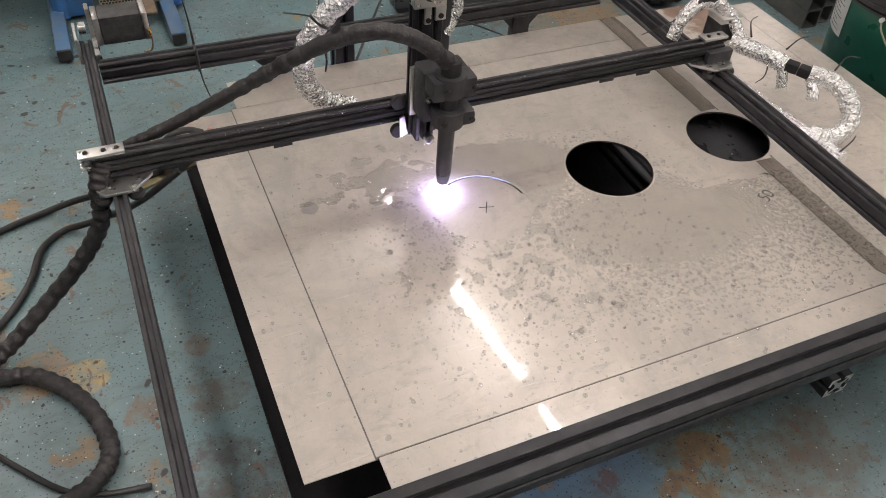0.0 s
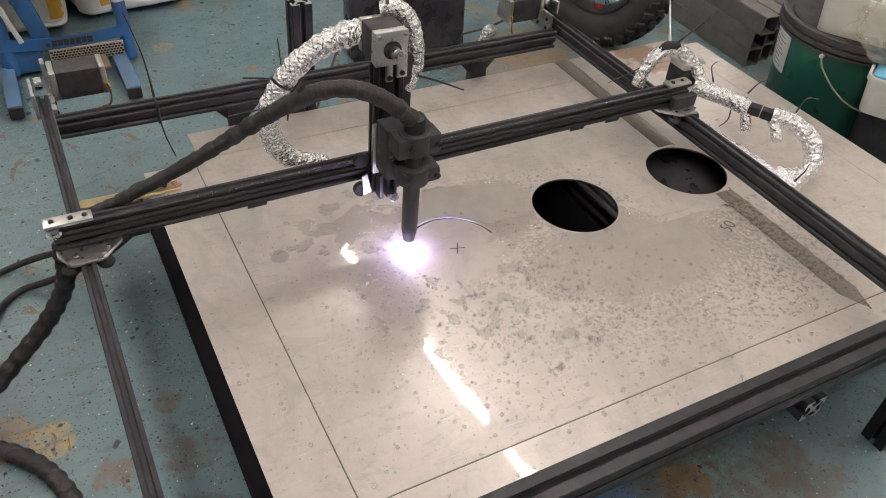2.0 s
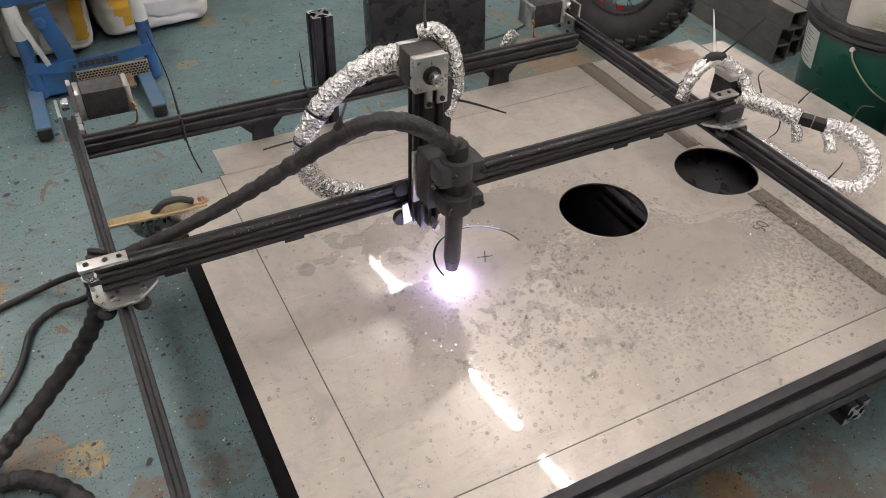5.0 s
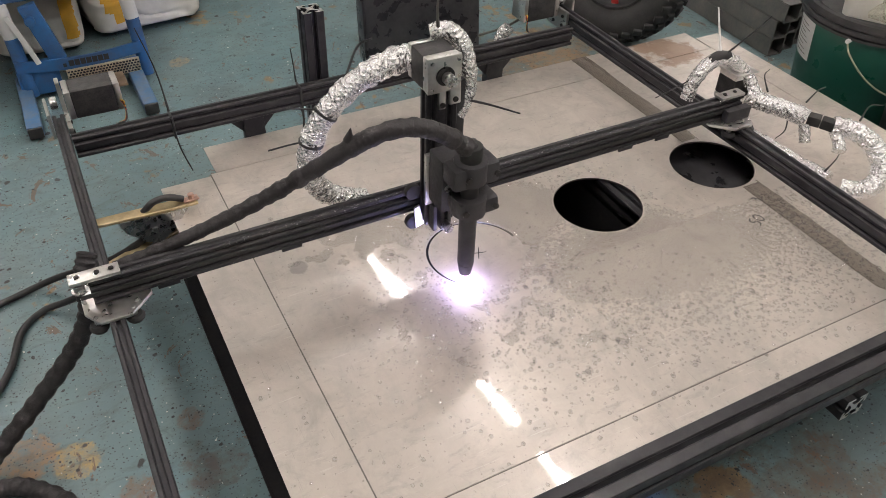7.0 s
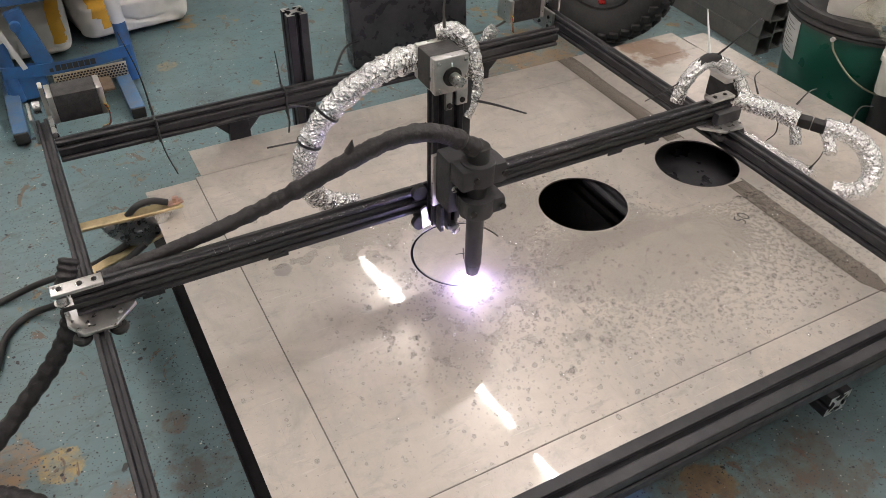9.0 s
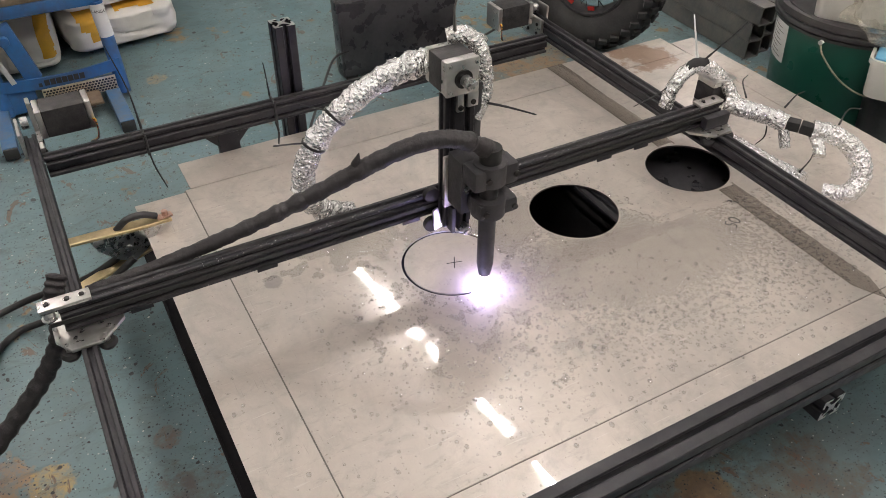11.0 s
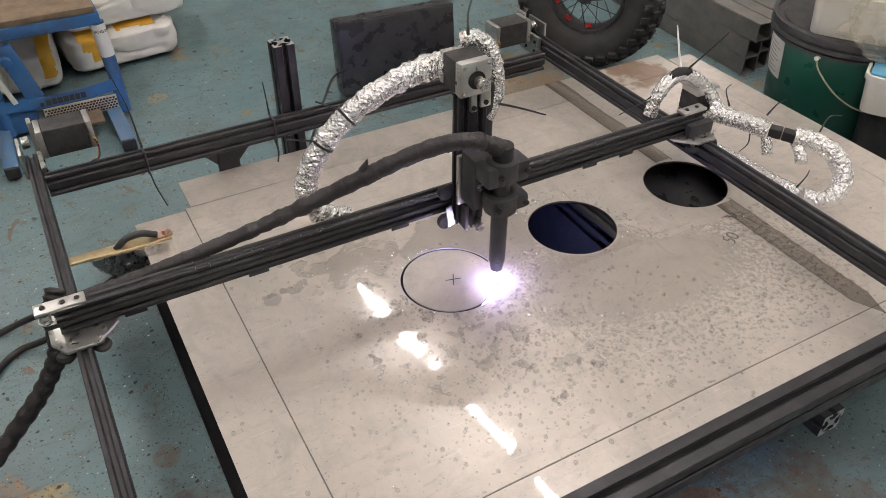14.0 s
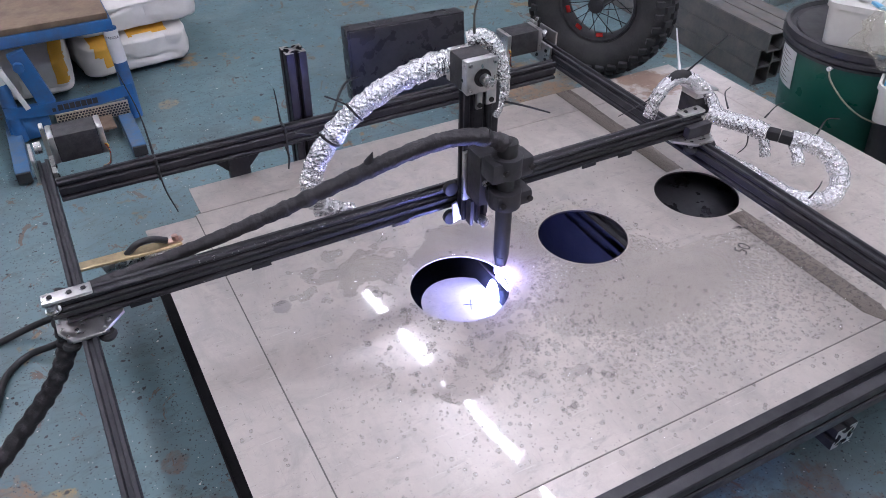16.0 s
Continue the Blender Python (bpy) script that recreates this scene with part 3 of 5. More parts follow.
# tray added on the floor for the deep shade under the sheet
tray = thing("shade_tray", "black tray standing for deep shade on the floor beneath the sheet", "tray")
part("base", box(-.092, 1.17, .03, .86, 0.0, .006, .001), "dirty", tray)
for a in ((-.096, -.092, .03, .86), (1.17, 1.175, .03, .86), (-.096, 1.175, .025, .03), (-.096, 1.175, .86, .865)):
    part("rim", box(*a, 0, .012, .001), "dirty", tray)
for x in (.09, .33, .575, .98):
    slat = thing("support_slat", "upright slag covered steel support slat beneath the sheet", "steel slat", "slats under the sheet")
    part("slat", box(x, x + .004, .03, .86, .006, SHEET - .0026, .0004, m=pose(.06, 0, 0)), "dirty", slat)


under = thing("loose_plate", "dark grey dirty plate lying beneath the sheet", "plate")
part("plate", box(.70, 1.02, .26, .58, .118, .122, .001), "box", under)


# ---------------------------------------------------------------- motors
def stepper(root, c, axis, size=.046, length=.062, plate="bare"):
    """A stepper motor as parts of root; c is the centre of its back, the shaft points along axis."""
    h = size / 2
    turn = {"x": pose(0, 0, 0, 0, 90, 0), "-y": pose(0, 0, 0, 90, 0, 0), "z": pose(0, 0, 0), "-x": pose(0, 0, 0, 0, -90, 0)}[axis]
    m = Matrix.Translation(c) @ turn
    bm = box(-h, h, -h, h, .010, length - .010, .003)
    bmesh.ops.transform(bm, matrix=m, verts=bm.verts)
    part("motor_body", bm, "motor", root)
    for a, b in ((0, .010), (length - .010, length)):
        bm = box(-h, h, -h, h, a, b, .002)
        bmesh.ops.transform(bm, matrix=m, verts=bm.verts)
        part("end_cap", bm, plate, root)
    return m


def stepped_plate(x0, x1, outline):
    """An upright plate between x0 and x1 with an outline in y and z."""
    bm = bmesh.new()
    a, b = [[bm.verts.new((x, y, z)) for y, z in outline] for x in (x0, x1)]
    bm.faces.new(a), bm.faces.new(b[::-1])
    for k in range(len(a)):
        j = (k + 1) % len(a)
        bm.faces.new((a[k], b[k], b[j], a[j]))
    bmesh.ops.recalc_face_normals(bm, faces=bm.faces)
    bmesh.ops.bevel(bm, geom=list(bm.edges), offset=.0009, segments=2, affect="EDGES")
    return bm


def corner_drive(name, label, x, s, dy=0.0, dz=0.0):
    """A motor on its stepped clamp plates at the back end of a rail. s: +1 motor to the right of the rail, -1 to its left."""
    root = thing(name, label, "stepper motor", "rail drive motors")
    ym, zm = .940 + dy, .288 + dz
    stepper(root, (x + s * .112, ym, zm), "-x" if s > 0 else "x", .052, .092)
    plate = [(.882, .217), (.956, .217), (.972, .252 + dz), (.972, .318 + dz), (.948, .318 + dz), (.946, .264), (.882, .264)]
    part("clamp_plate", stepped_plate(x + s * .0115, x + s * .0185, [(y + dy, z) for y, z in plate]), "bare", root)
    part("clamp_plate", stepped_plate(x - s * .0115, x - s * .0165, [(y + dy, z) for y, z in ((.905, .236), (.972, .236), (.972, .284), (.905, .284))]), "bare", root)
    for y, z in ((.897, .229), (.897, .250), (.930, .229), (.930, .250)):
        screw("screw", (x + s * .0185, y + dy, z), "x" if s > 0 else "-x", .0042, root)
    part("belt_pulley", rod((x - .006, ym, zm), (x + .006, ym, zm), .011, seg=20), "zinc", root)
    for k, col in enumerate(("greycable", "red", "cable", "yellow")):
        pts = smooth_path([(x + s * .108, ym - .026, zm - .007), (x + s * .112, ym - .040, zm - .018 + .004 * k), (x + s * .108, ym - .040 + .002 * k, zm - .040), (x + s * .094, ym - .034, zm - .046)], 5)
        part("wire", tube(pts, .0012, 6), col, root)
    return root


corner_drive("drive_motor", "black stepper motor clamped between bare aluminium plates on the rail end", -.216, 1)
corner_drive("drive_motor", "black stepper motor with a screwed bare aluminium plate", .876, -1, .035, -.018)


# ---------------------------------------------------------------- gantry
gantry = thing("gantry_beam", "black slotted aluminium gantry beam on wheeled end plates", "gantry beam")
bar("beam", (-.236, 0, .282), "x", .02, .04, 1.132, (1, 2), gantry)


def wheel(p, parent, r=.0125):
    bm = rod((p[0], p[1], p[2] - .0055), (p[0], p[1], p[2] - .001), r * .78, r, 24)
    rod((p[0], p[1], p[2] - .001), (p[0], p[1], p[2] + .001), r, r, 24, bm)
    rod((p[0], p[1], p[2] + .001), (p[0], p[1], p[2] + .0055), r, r * .78, 24, bm)
    w = part("wheel", bm, "rubber", parent)
    part("axle_screw", rod((p[0], p[1], p[2] - .008), (p[0], p[1], p[2] + .018), .0026, seg=10), "zinc", w)
    part("spacer", rod((p[0], p[1], p[2] + .0055), (p[0], p[1], p[2] + .010), .0045, seg=12), "zinc", w)


def end_plate(x, s):
    """The plate under one end of the beam; s: +1 at the left end, -1 at the right end."""
    bm = bmesh.new()
    out = [(-.036, -.020), (-.020, -.046), (.020, -.046), (.052, -.014), (.052, .014), (.020, .046), (-.020, .046), (-.036, .020)]
    lo = [bm.verts.new((x + s * a, b, .2565)) for a, b in out]
    hi = [bm.verts.new((x + s * a, b, .2615)) for a, b in out]
    bm.faces.new(lo[::-1]), bm.faces.new(hi)
    for k in range(8):
        bm.faces.new((lo[k], lo[(k + 1) % 8], hi[(k + 1) % 8], hi[k]))
    bmesh.ops.recalc_face_normals(bm, faces=bm.faces)
    bmesh.ops.bevel(bm, geom=list(bm.edges), offset=.0007, segments=1, affect="EDGES")
    p = part("end_plate", bm, "bare", gantry)
    for dx in (-.023, .023):
        for dy in (-.034, .034):
            wheel((x + dx, dy, .2455), p)
    for dx, dy in ((.03, -.022), (-.012, -.026)):
        screw("screw", (x + s * dx, dy, .2615), "z", .0035, p, "zinc")


end_plate(-.216, 1)
end_plate(.876, -1)
for x0, x1, holes in ((-.258, -.194, (-.247, -.222, -.204)), (.842, .896, (.857, .880))):
    top = part("idler_plate", box(x0, x1, -.011, .011, .3025, .3075, .0012), "bare", gantry)
    for x in holes:
        part("recess", rod((x, 0, .3070), (x, 0, .3078), .0052, seg=20), "zinc", top)
        screw("screw", (x, 0, .3074), "z", .0036, top)
idler = part("belt_idler", rod((-.248, 0, .286), (-.248, 0, .298), .0075, seg=24), "zinc", gantry)
for z in (.285, .298):
    part("flange", rod((-.248, 0, z), (-.248, 0, z + .0016), .0105, seg=24), "zinc", idler)
part("idler_screw", rod((-.248, 0, .262), (-.248, 0, .303), .003, seg=10), "zinc", gantry)
part("belt", box(-.25, .90, -.0128, -.0108, .2785, .2845, 0), "rubber", gantry)
blk = box(.850, .905, -.026, -.0105, .262, .286, .003)
mount = part("idler_block", blk, "print", gantry)
# Bores are solid discs; the darkness inside a hole is their colour.
for x in (.866, .888):
    part("bore", rod((x, -.0262, .274), (x, -.0245, .274), .0065, seg=18), "ink", mount)
for x in (-.155, .02, .25, .62, .70):
    part("end_stop_tab", box(x, x + .03, -.0118, -.0095, .2590, .2660, .0005), "black", gantry)
# motor standing on the right end
stepper(gantry, (.925, .045, .262), "z", .043, .058)
part("motor_plate", box(.900, .952, .018, .070, .3205, .3245, .002), "bare", gantry)
part("motor_plug", rod((.930, .040, .3245), (.930, .040, .3262), .006, seg=16), "ink", gantry)


def foil_tube(name, label, points, radius, parent=None, seed=1, steps=12):
    """Cable conduit wrapped in crumpled foil."""
    root = parent if parent else None
    pts = smooth_path(points, steps)
    rnd = random.Random(seed)
    lumps = [rnd.uniform(.94, 1.06) for _ in range(60)]

    def r(u):
        i = u * 40
        k = int(i)
        return radius * (lumps[k] * (1 - (i - k)) + lumps[k + 1] * (i - k))
    return part(name, tube(pts, r, 20, .075, seed), "foil", root, label, smooth=False)


def tie(points, parent, label="", mat="cable", w=.0016):
    return part("cable_tie", tube(smooth_path(points, 5), lambda u: w * (1.25 if u < .12 else 1 - .45 * u), 6), mat, parent, label)


right_chain = thing("foil_conduit", "cable conduit wrapped in crumpled aluminium foil looping beside the gantry end", "cable conduit", "foil wrapped conduits")
foil_tube("foil_sleeve", "", [(.812, .045, .286), (.824, .047, .322), (.855, .048, .350), (.895, .047, .348), (.930, .03, .318), (.944, .006, .286)], .0125, right_chain, 3)
part("bare_hose", tube(smooth_path([(.842, .047, .343), (.865, .047, .358), (.892, .047, .353)], 6), .0105, 12), "rubber", right_chain)
foil_tube("foil_sleeve", "", [(.934, .014, .280), (.950, -.014, .276), (.962, -.040, .276), (.974, -.068, .276), (.984, -.086, .272)], .0165, right_chain, 5)
part("chain_link", box(-.0115, .0115, -.0105, .0105, -.009, .009, .002, m=pose(.992, -.096, .273, 0, 0, -56)), "rubber", right_chain)
part("chain_link", box(-.0115, .0115, -.0105, .0105, -.009, .009, .002, m=pose(1.005, -.116, .272, 0, 4, -56)), "rubber", right_chain)
foil_tube("foil_sleeve", "", [(1.010, -.122, .271), (1.034, -.146, .268), (1.056, -.180, .252), (1.054, -.212, .226), (1.032, -.226, .204), (1.008, -.222, .193), (.990, -.196, .186)],
          .0175, right_chain, 7)
foil_tube("foil_flap", "", [(1.014, -.130, .262), (1.008, -.150, .246), (1.002, -.158, .238)], .011, right_chain, 8, 5)
foil_tube("foil_flap", "", [(.980, -.088, .262), (.978, -.098, .246), (.974, -.106, .234)], .010, right_chain, 9, 5)
tie([(.958, -.008, .294), (.985, .03, .302), (1.02, .05, .298)], right_chain)
tie([(.990, -.070, .296), (1.028, -.058, .304), (1.06, -.05, .300)], right_chain)
tie([(1.040, -.150, .288), (1.085, -.130, .296), (1.115, -.135, .292)], right_chain)
tie([(.978, -.052, .262), (.972, -.06, .236), (.966, -.05, .214)], right_chain)
tie([(.832, .046, .336), (.800, .05, .318), (.745, .055, .300)], right_chain)
tie([(.885, .045, .362), (.925, .03, .405), (.955, .03, .425)], right_chain)
tie([(.872, .05, .366), (.882, .075, .40), (.895, .10, .425)], right_chain, "pale cable tie", "label", .0024)

low_chain = thing("foil_conduit", "crumpled foil conduit lying along the outside of the rail", "cable conduit", "foil wrapped conduits")
foil_tube("foil_sleeve", "", [(.990, .26, .186), (.982, .32, .184), (.975, .40, .184), (.968, .48, .183), (.96, .56, .183)], .016, low_chain, 21, 12)
tie([(.985, .27, .198), (.992, .262, .226), (.984, .255, .246)], low_chain)

# ---------------------------------------------------------------- torch head
head = thing("plasma_torch", "black plasma torch in a printed holder on a motor driven lift", "plasma torch")
bar("lift_rail", (.004, -.023, .248), "z", .02, .048, .226, (1, 2), head)
part("back_plate", box(-.024, .056, -.041, -.0335, .292, .380, .002), "bare", head)
bm = box(-.020, .054, -.082, -.0412, .304, .392, .004)
box(-.019, .053, -.118, -.080, .362, .396, .006, bm)
box(-.010, .054, -.120, -.080, .312, .338, .007, bm)
part("torch_holder", bm, "print", head)
part("clamp_ring", rod((.015, -.100, .310), (.015, -.100, .340), .0260, seg=28, bevel=.003), "print", head)
part("clamp_ring", rod((.015, -.100, .365), (.015, -.100, .399), .0245, seg=28, bevel=.003), "print", head)
for x, y, z in ((-.010, -.0415, .346), (.046, -.0415, .350)):
    screw("screw", (x, y - .041, z), "-y", .0055, head, "zinc", .003)
for x, z in ((.000, .382), (.045, .382), (-.002, .325), (.046, .325)):
    screw("screw", (x, -.1235, z), "-y", .005, head, "screw", .002)
torch = part("torch_body", rod((.015, -.100, .212), (.015, -.100, .418), .0128, .0138, 28, bevel=.002), "torch", head)
part("collar", rod((.015, -.100, .398), (.015, -.100, .422), .0158, seg=28, bevel=.002), "rubber", torch)
part("shield_cup", rod((.015, -.100, .192), (.015, -.100, .212), .0092, .0126, 24), "torch", torch)
part("nozzle", rod((.015, -.100, .184), (.015, -.100, .192), .006, .010, 20), "copper", torch)
for z, x in ((.306, -.034), (.250, -.034)):
    part("guide_wheel", rod((x, -.022, z), (x, -.012, z), .0125, seg=22, bevel=.002), "rubber", head)
bm = bmesh.new()
tri = [(-.034, -.021, .278), (-.026, -.021, .282), (-.018, -.021, .246), (-.032, -.021, .242)]
f = [bm.verts.new(Vector(p) + Vector((0, dy, 0))) for dy in (0, -.004) for p in tri]
bm.faces.new(f[:4]), bm.faces.new(f[4:][::-1])
for k in range(4):
    bm.faces.new((f[k], f[k + 4], f[(k + 1) % 4 + 4], f[(k + 1) % 4]))
bmesh.ops.recalc_face_normals(bm, faces=bm.faces)
part("carriage_plate", bm, "bare", head, smooth=False)
for dx in (-.012, .0, .012):
    part("cooling_fin", box(dx - .003, dx + .003, -.050, -.034, .246, .292, .001), "print", head)
part("limit_screw", rod((.006, -.062, .252), (.006, -.046, .252), .008, seg=18, bevel=.001), "zinc", head)
# lift motor
stepper(head, (.004, .024, .500), "-y", .050, .056)
part("motor_plate", box(-.022, .030, -.0395, -.0335, .474, .527, .003), "bare", head)
part("motor_tab", box(-.004, .006, -.0395, -.0335, .448, .476, .001), "bare", head)
part("motor_tab", box(.012, .030, -.0395, -.0335, .452, .476, .002), "bare", head)
for x, z in ((-.016, .520), (.024, .520), (-.016, .481), (.024, .487)):
    screw("screw", (x, -.0395, z), "-y", .0032, head, "zinc")
for x, z in ((.001, .455), (.021, .460)):
    screw("screw", (x, -.0395, z), "-y", .0042, head)
hub = part("pulley_boss", rod((.004, -.0395, .499), (.004, -.042, .499), .0135, seg=28), "screw", head)
part("pulley", rod((.006, -.041, .497), (.006, -.058, .497), .0085, seg=22, bevel=.001), "zinc", hub)
part("pulley_tip", rod((.006, -.058, .497), (.006, -.062, .497), .0045, seg=16), "zinc", hub)
part("cable_box", box(.010, .048, -.020, .020, .36, .475, .003), "print", head)
# foil conduit on the right of the lift motor
foil_tube("foil_sleeve", "", [(.014, .026, .530), (.036, .016, .534), (.052, .004, .518), (.058, -.004, .490), (.060, -.006, .455), (.050, -.008, .430), (.040, -.010, .415)],
          .0125, head, 31)
tie([(.045, -.010, .440), (.080, -.030, .432), (.120, -.055, .420)], head, "", "cable", .0022)
tie([(.018, .010, .545), (.012, .0, .585), (.020, -.01, .625)], head, "", "greycable", .002)
# arc
plume = part("arc_plume", bmesh.new(), "jet", head, "violet plasma jet below the cut")
bm = bmesh.new()
bmesh.ops.create_uvsphere(bm, u_segments=20, v_segments=12, radius=1, matrix=Matrix.Translation((.012, -.100, .130)) @ Matrix.Diagonal((.018, .018, .032, 1)))
bm.to_mesh(plume.data)
bm.free()
arc = part("arc_glow", bmesh.new(), "arc", head)
bm = bmesh.new()
bmesh.ops.create_uvsphere(bm, u_segments=24, v_segments=14, radius=.0098, matrix=Matrix.Translation((.015, -.100, .1775)) @ Matrix.Diagonal((1, 1, .92, 1)))
bm.to_mesh(arc.data)
bm.free()


# ---------------------------------------------------------------- hoses that bend: rigid pieces
def curve3(p0, p1, p2, p3, u):
    return p0 * (1 - u) ** 3 + p1 * 3 * u * (1 - u) ** 2 + p2 * 3 * u * u * (1 - u) + p3 * u ** 3


def hose_line(hx, gy):
    """The four guides of the torch hose for a place of the head."""
    a = Vector((hx + .012, gy - .100, .416))
    d = Vector((-.196, gy + .028, .286))
    far, near = hx - .26, gy - .45
    p1 = a + Vector((-.141 + .32 * far, -.003 + .09 * far, .144 - .50 * far + .10 * near))
    p2 = d + Vector((.333 + .71 * far - .49 * near, -.043 + .36 * far, .085 - .54 * far + .33 * near))
    return a, p1, p2, d


def chain_line(hx, gy):
    """The four guides of the foil conduit behind the beam."""
    a = Vector((hx - .012, gy + .030, .500))
    far = hx - .26
    d = Vector((.168 + .27 * far, gy + .045, .270))
    return a, a + Vector((-.155 - .30 * far, .012, -.010)), Vector((.025 + .32 * far, gy + .050, .300 + .02 * far)), d


def stretch(line, n):
    """Points at even distances along a guided curve."""
    fine = [curve3(*line, k / 120) for k in range(121)]
    run = [0.0]
    for a, b in zip(fine, fine[1:]):
        run.append(run[-1] + (b - a).length)
    out, j = [], 0
    for k in range(n + 1):
        s = run[-1] * k / n
        while j < 119 and run[j + 1] < s:
            j += 1
        u = (s - run[j]) / max(1e-9, run[j + 1] - run[j])
        out.append(fine[j].lerp(fine[j + 1], min(1, u)))
    return out


def facing(a, b):
    """The pose at a that looks along +x to b, with its z up."""
    d = (b - a).normalized()
    side = Vector((0, 0, 1)).cross(d)
    if side.length < .05:
        side = Vector((0, 1, 0))
    side.normalize()
    m = Matrix((d, side, d.cross(side))).transposed().to_4x4()
    m.translation = a
    return m


def piece(length, radius, k, seg=16, rough=.02, rings=6, lump=.10, seed=0):
    """Piece k of a bending hose; its lumps run on into the next piece."""
    pts, radii = [], []
    for i in range(rings + 1):
        s = i / rings * 1.24 - .12
        pts.append(Vector((length * s, 0, 0)))
        radii.append(radius * (1 + lump * noise.noise(Vector(((k + s) * 1.1, seed, 0))) + .5 * lump * noise.noise(Vector(((k + s) * 2.7, seed + 5, 0)))))
    return tube(pts, lambda u: radii[round(u * rings)], seg, rough, seed * 100 + k)


HOSE_N, CHAIN_N = 34, 22
torch_hose = thing("torch_hose", "black fabric covered torch hose arching over the beam", "hose")
HOSE = [part("hose_piece", piece(.0175, .0126 - .0044 * max(0, k - 10) / 23, k, 20, .025, 8, .24, 1), "hose", torch_hose) for k in range(HOSE_N)]
flap_bm = rod((.004, 0, .011), (-.010, .003, .026), .0075, .0006, 10)
FLAP = part("torn_flap", flap_bm, "hose", torch_hose, "torn flap of the hose cover")
lift_conduit = thing("foil_conduit", "foil wrapped conduit curving from the lift motor down behind the beam", "cable conduit", "foil wrapped conduits")
CHAIN = [part("foil_piece", piece(.0195, .0165 if k > 2 else .0185, k, 20, .075, 6, .22, 2), "foil", lift_conduit, smooth=False) for k in range(CHAIN_N)]
TIES = []
for k in (9, 12):
    bm = rod((-.0018, 0, 0), (.0018, 0, 0), .0182, seg=20)
    tube(smooth_path([(0, .004, .019), (.004, .008, .036), (.012, .012, .060)], 4), .0014, 6, bm=bm)
    TIES.append((k, part("cable_tie", bm, "cable", lift_conduit)))


# ---------------------------------------------------------------- hoses and cables at rest
hang = thing("torch_hose", "black fabric covered hose hanging to the floor and looping there", "hose")
pts = smooth_path([(-.228, .505, .288), (-.243, .490, .258), (-.252, .486, .20), (-.290, .482, .14), (-.352, .473, .08), (-.419, .448, .033), (-.462, .420, .017), (-.450, .395, .0155),
                   (-.405, .382, .0155), (-.354, .332, .0155), (-.322, .265, .0155), (-.314, .205, .0155), (-.335, .168, .0155), (-.39, .14, .0155)], 27)
def ribbed(u):
    """Radius of the wound hose cover along one section."""
    return .0130 + .0011 * math.sin(u * 10 * math.pi)


for k in range(0, len(pts) - 39, 39):
    part("hose_section", tube(pts[k:k + 40], ribbed, 18, .03, 7 + k), "hose", hang)
cable_a = thing("power_cable", "thin black rubber cable lying on the floor", "cable", "cables on the floor")
part("cable", tube(smooth_path([(-.12, .66, .15), (-.20, .66, .10), (-.285, .72, .03), (-.335, .74, .007), (-.375, .70, .007), (-.40, .62, .007), (-.45, .54, .007), (-.55, .45, .007)], 8), .0062, 10),
     "cable", cable_a)
cable_b = thing("power_cable", "thin black rubber cable lying on the floor", "cable", "cables on the floor")
part("cable", tube(smooth_path([(-.12, .69, .15), (-.20, .71, .10), (-.30, .79, .03), (-.37, .80, .007), (-.44, .775, .007), (-.60, .70, .007)], 8), .0062, 10), "cable", cable_b)
cable_c = thing("power_cable", "thin black cable curving over the floor", "cable", "cables on the floor")
part("cable", tube(smooth_path([(-.60, .42, .005), (-.50, .34, .005), (-.44, .27, .005), (-.38, .205, .005), (-.33, .18, .005), (-.27, .17, .005)], 8), .0045, 8), "cable", cable_c)


# ---------------------------------------------------------------- earth clamp on the blank's edge
clamp = thing("earth_clamp", "brass plated welding earth clamp gripping the sheet edge", "earth clamp", at=pose(-.045, .700, SHEET, 0, 0, 6))
def jaw(z0, z1, lift, mat):
    bm = bmesh.new()
    prof = [(0, .010), (-.05, .012), (-.10, .011), (-.17, .010)]
    lo = [[bm.verts.new((x, s * w, z + lift * -x)) for x, w in prof] for z in (z0, z1) for s in (-1, 1)]
    for a, b in ((0, 1), (1, 3), (3, 2), (2, 0)):
        for k in range(3):
            bm.faces.new((lo[a][k], lo[a][k + 1], lo[b][k + 1], lo[b][k]))
    bm.faces.new([lo[i][0] for i in (0, 1, 3, 2)]), bm.faces.new([lo[i][3] for i in (2, 3, 1, 0)])
    bmesh.ops.recalc_face_normals(bm, faces=bm.faces)
    bmesh.ops.bevel(bm, geom=list(bm.edges), offset=.001, segments=1, affect="EDGES")
    return part("jaw", bm, mat, clamp, smooth=False)


jaw(.014, .020, .10, "brass")
jaw(-.018, -.012, -.26, "brass")
for s in (-1, 1):
    bm = bmesh.new()
    out = [(-.02, .016), (-.135, .030), (-.125, .006), (-.10, -.022), (-.075, -.034), (-.05, -.018)]
    a = [bm.verts.new((x, s * .0125, z)) for x, z in out]
    b = [bm.verts.new((x, s * .0140, z)) for x, z in out]
    bm.faces.new(a), bm.faces.new(b[::-1])
    for k in range(6):
        bm.faces.new((a[k], a[(k + 1) % 6], b[(k + 1) % 6], b[k]))
    bmesh.ops.recalc_face_normals(bm, faces=bm.faces)
    part("side_cheek", bm, "zinc", clamp, smooth=False)
part("pivot", rod((-.080, -.017, -.004), (-.080, .017, -.004), .0055, seg=16, bevel=.001), "zinc", clamp)
part("lead", tube(smooth_path([(-.022, 0, .028), (-.045, 0, .040), (-.07, 0, .040), (-.09, 0, .026)], 6), .0058, 12), "cable", clamp)
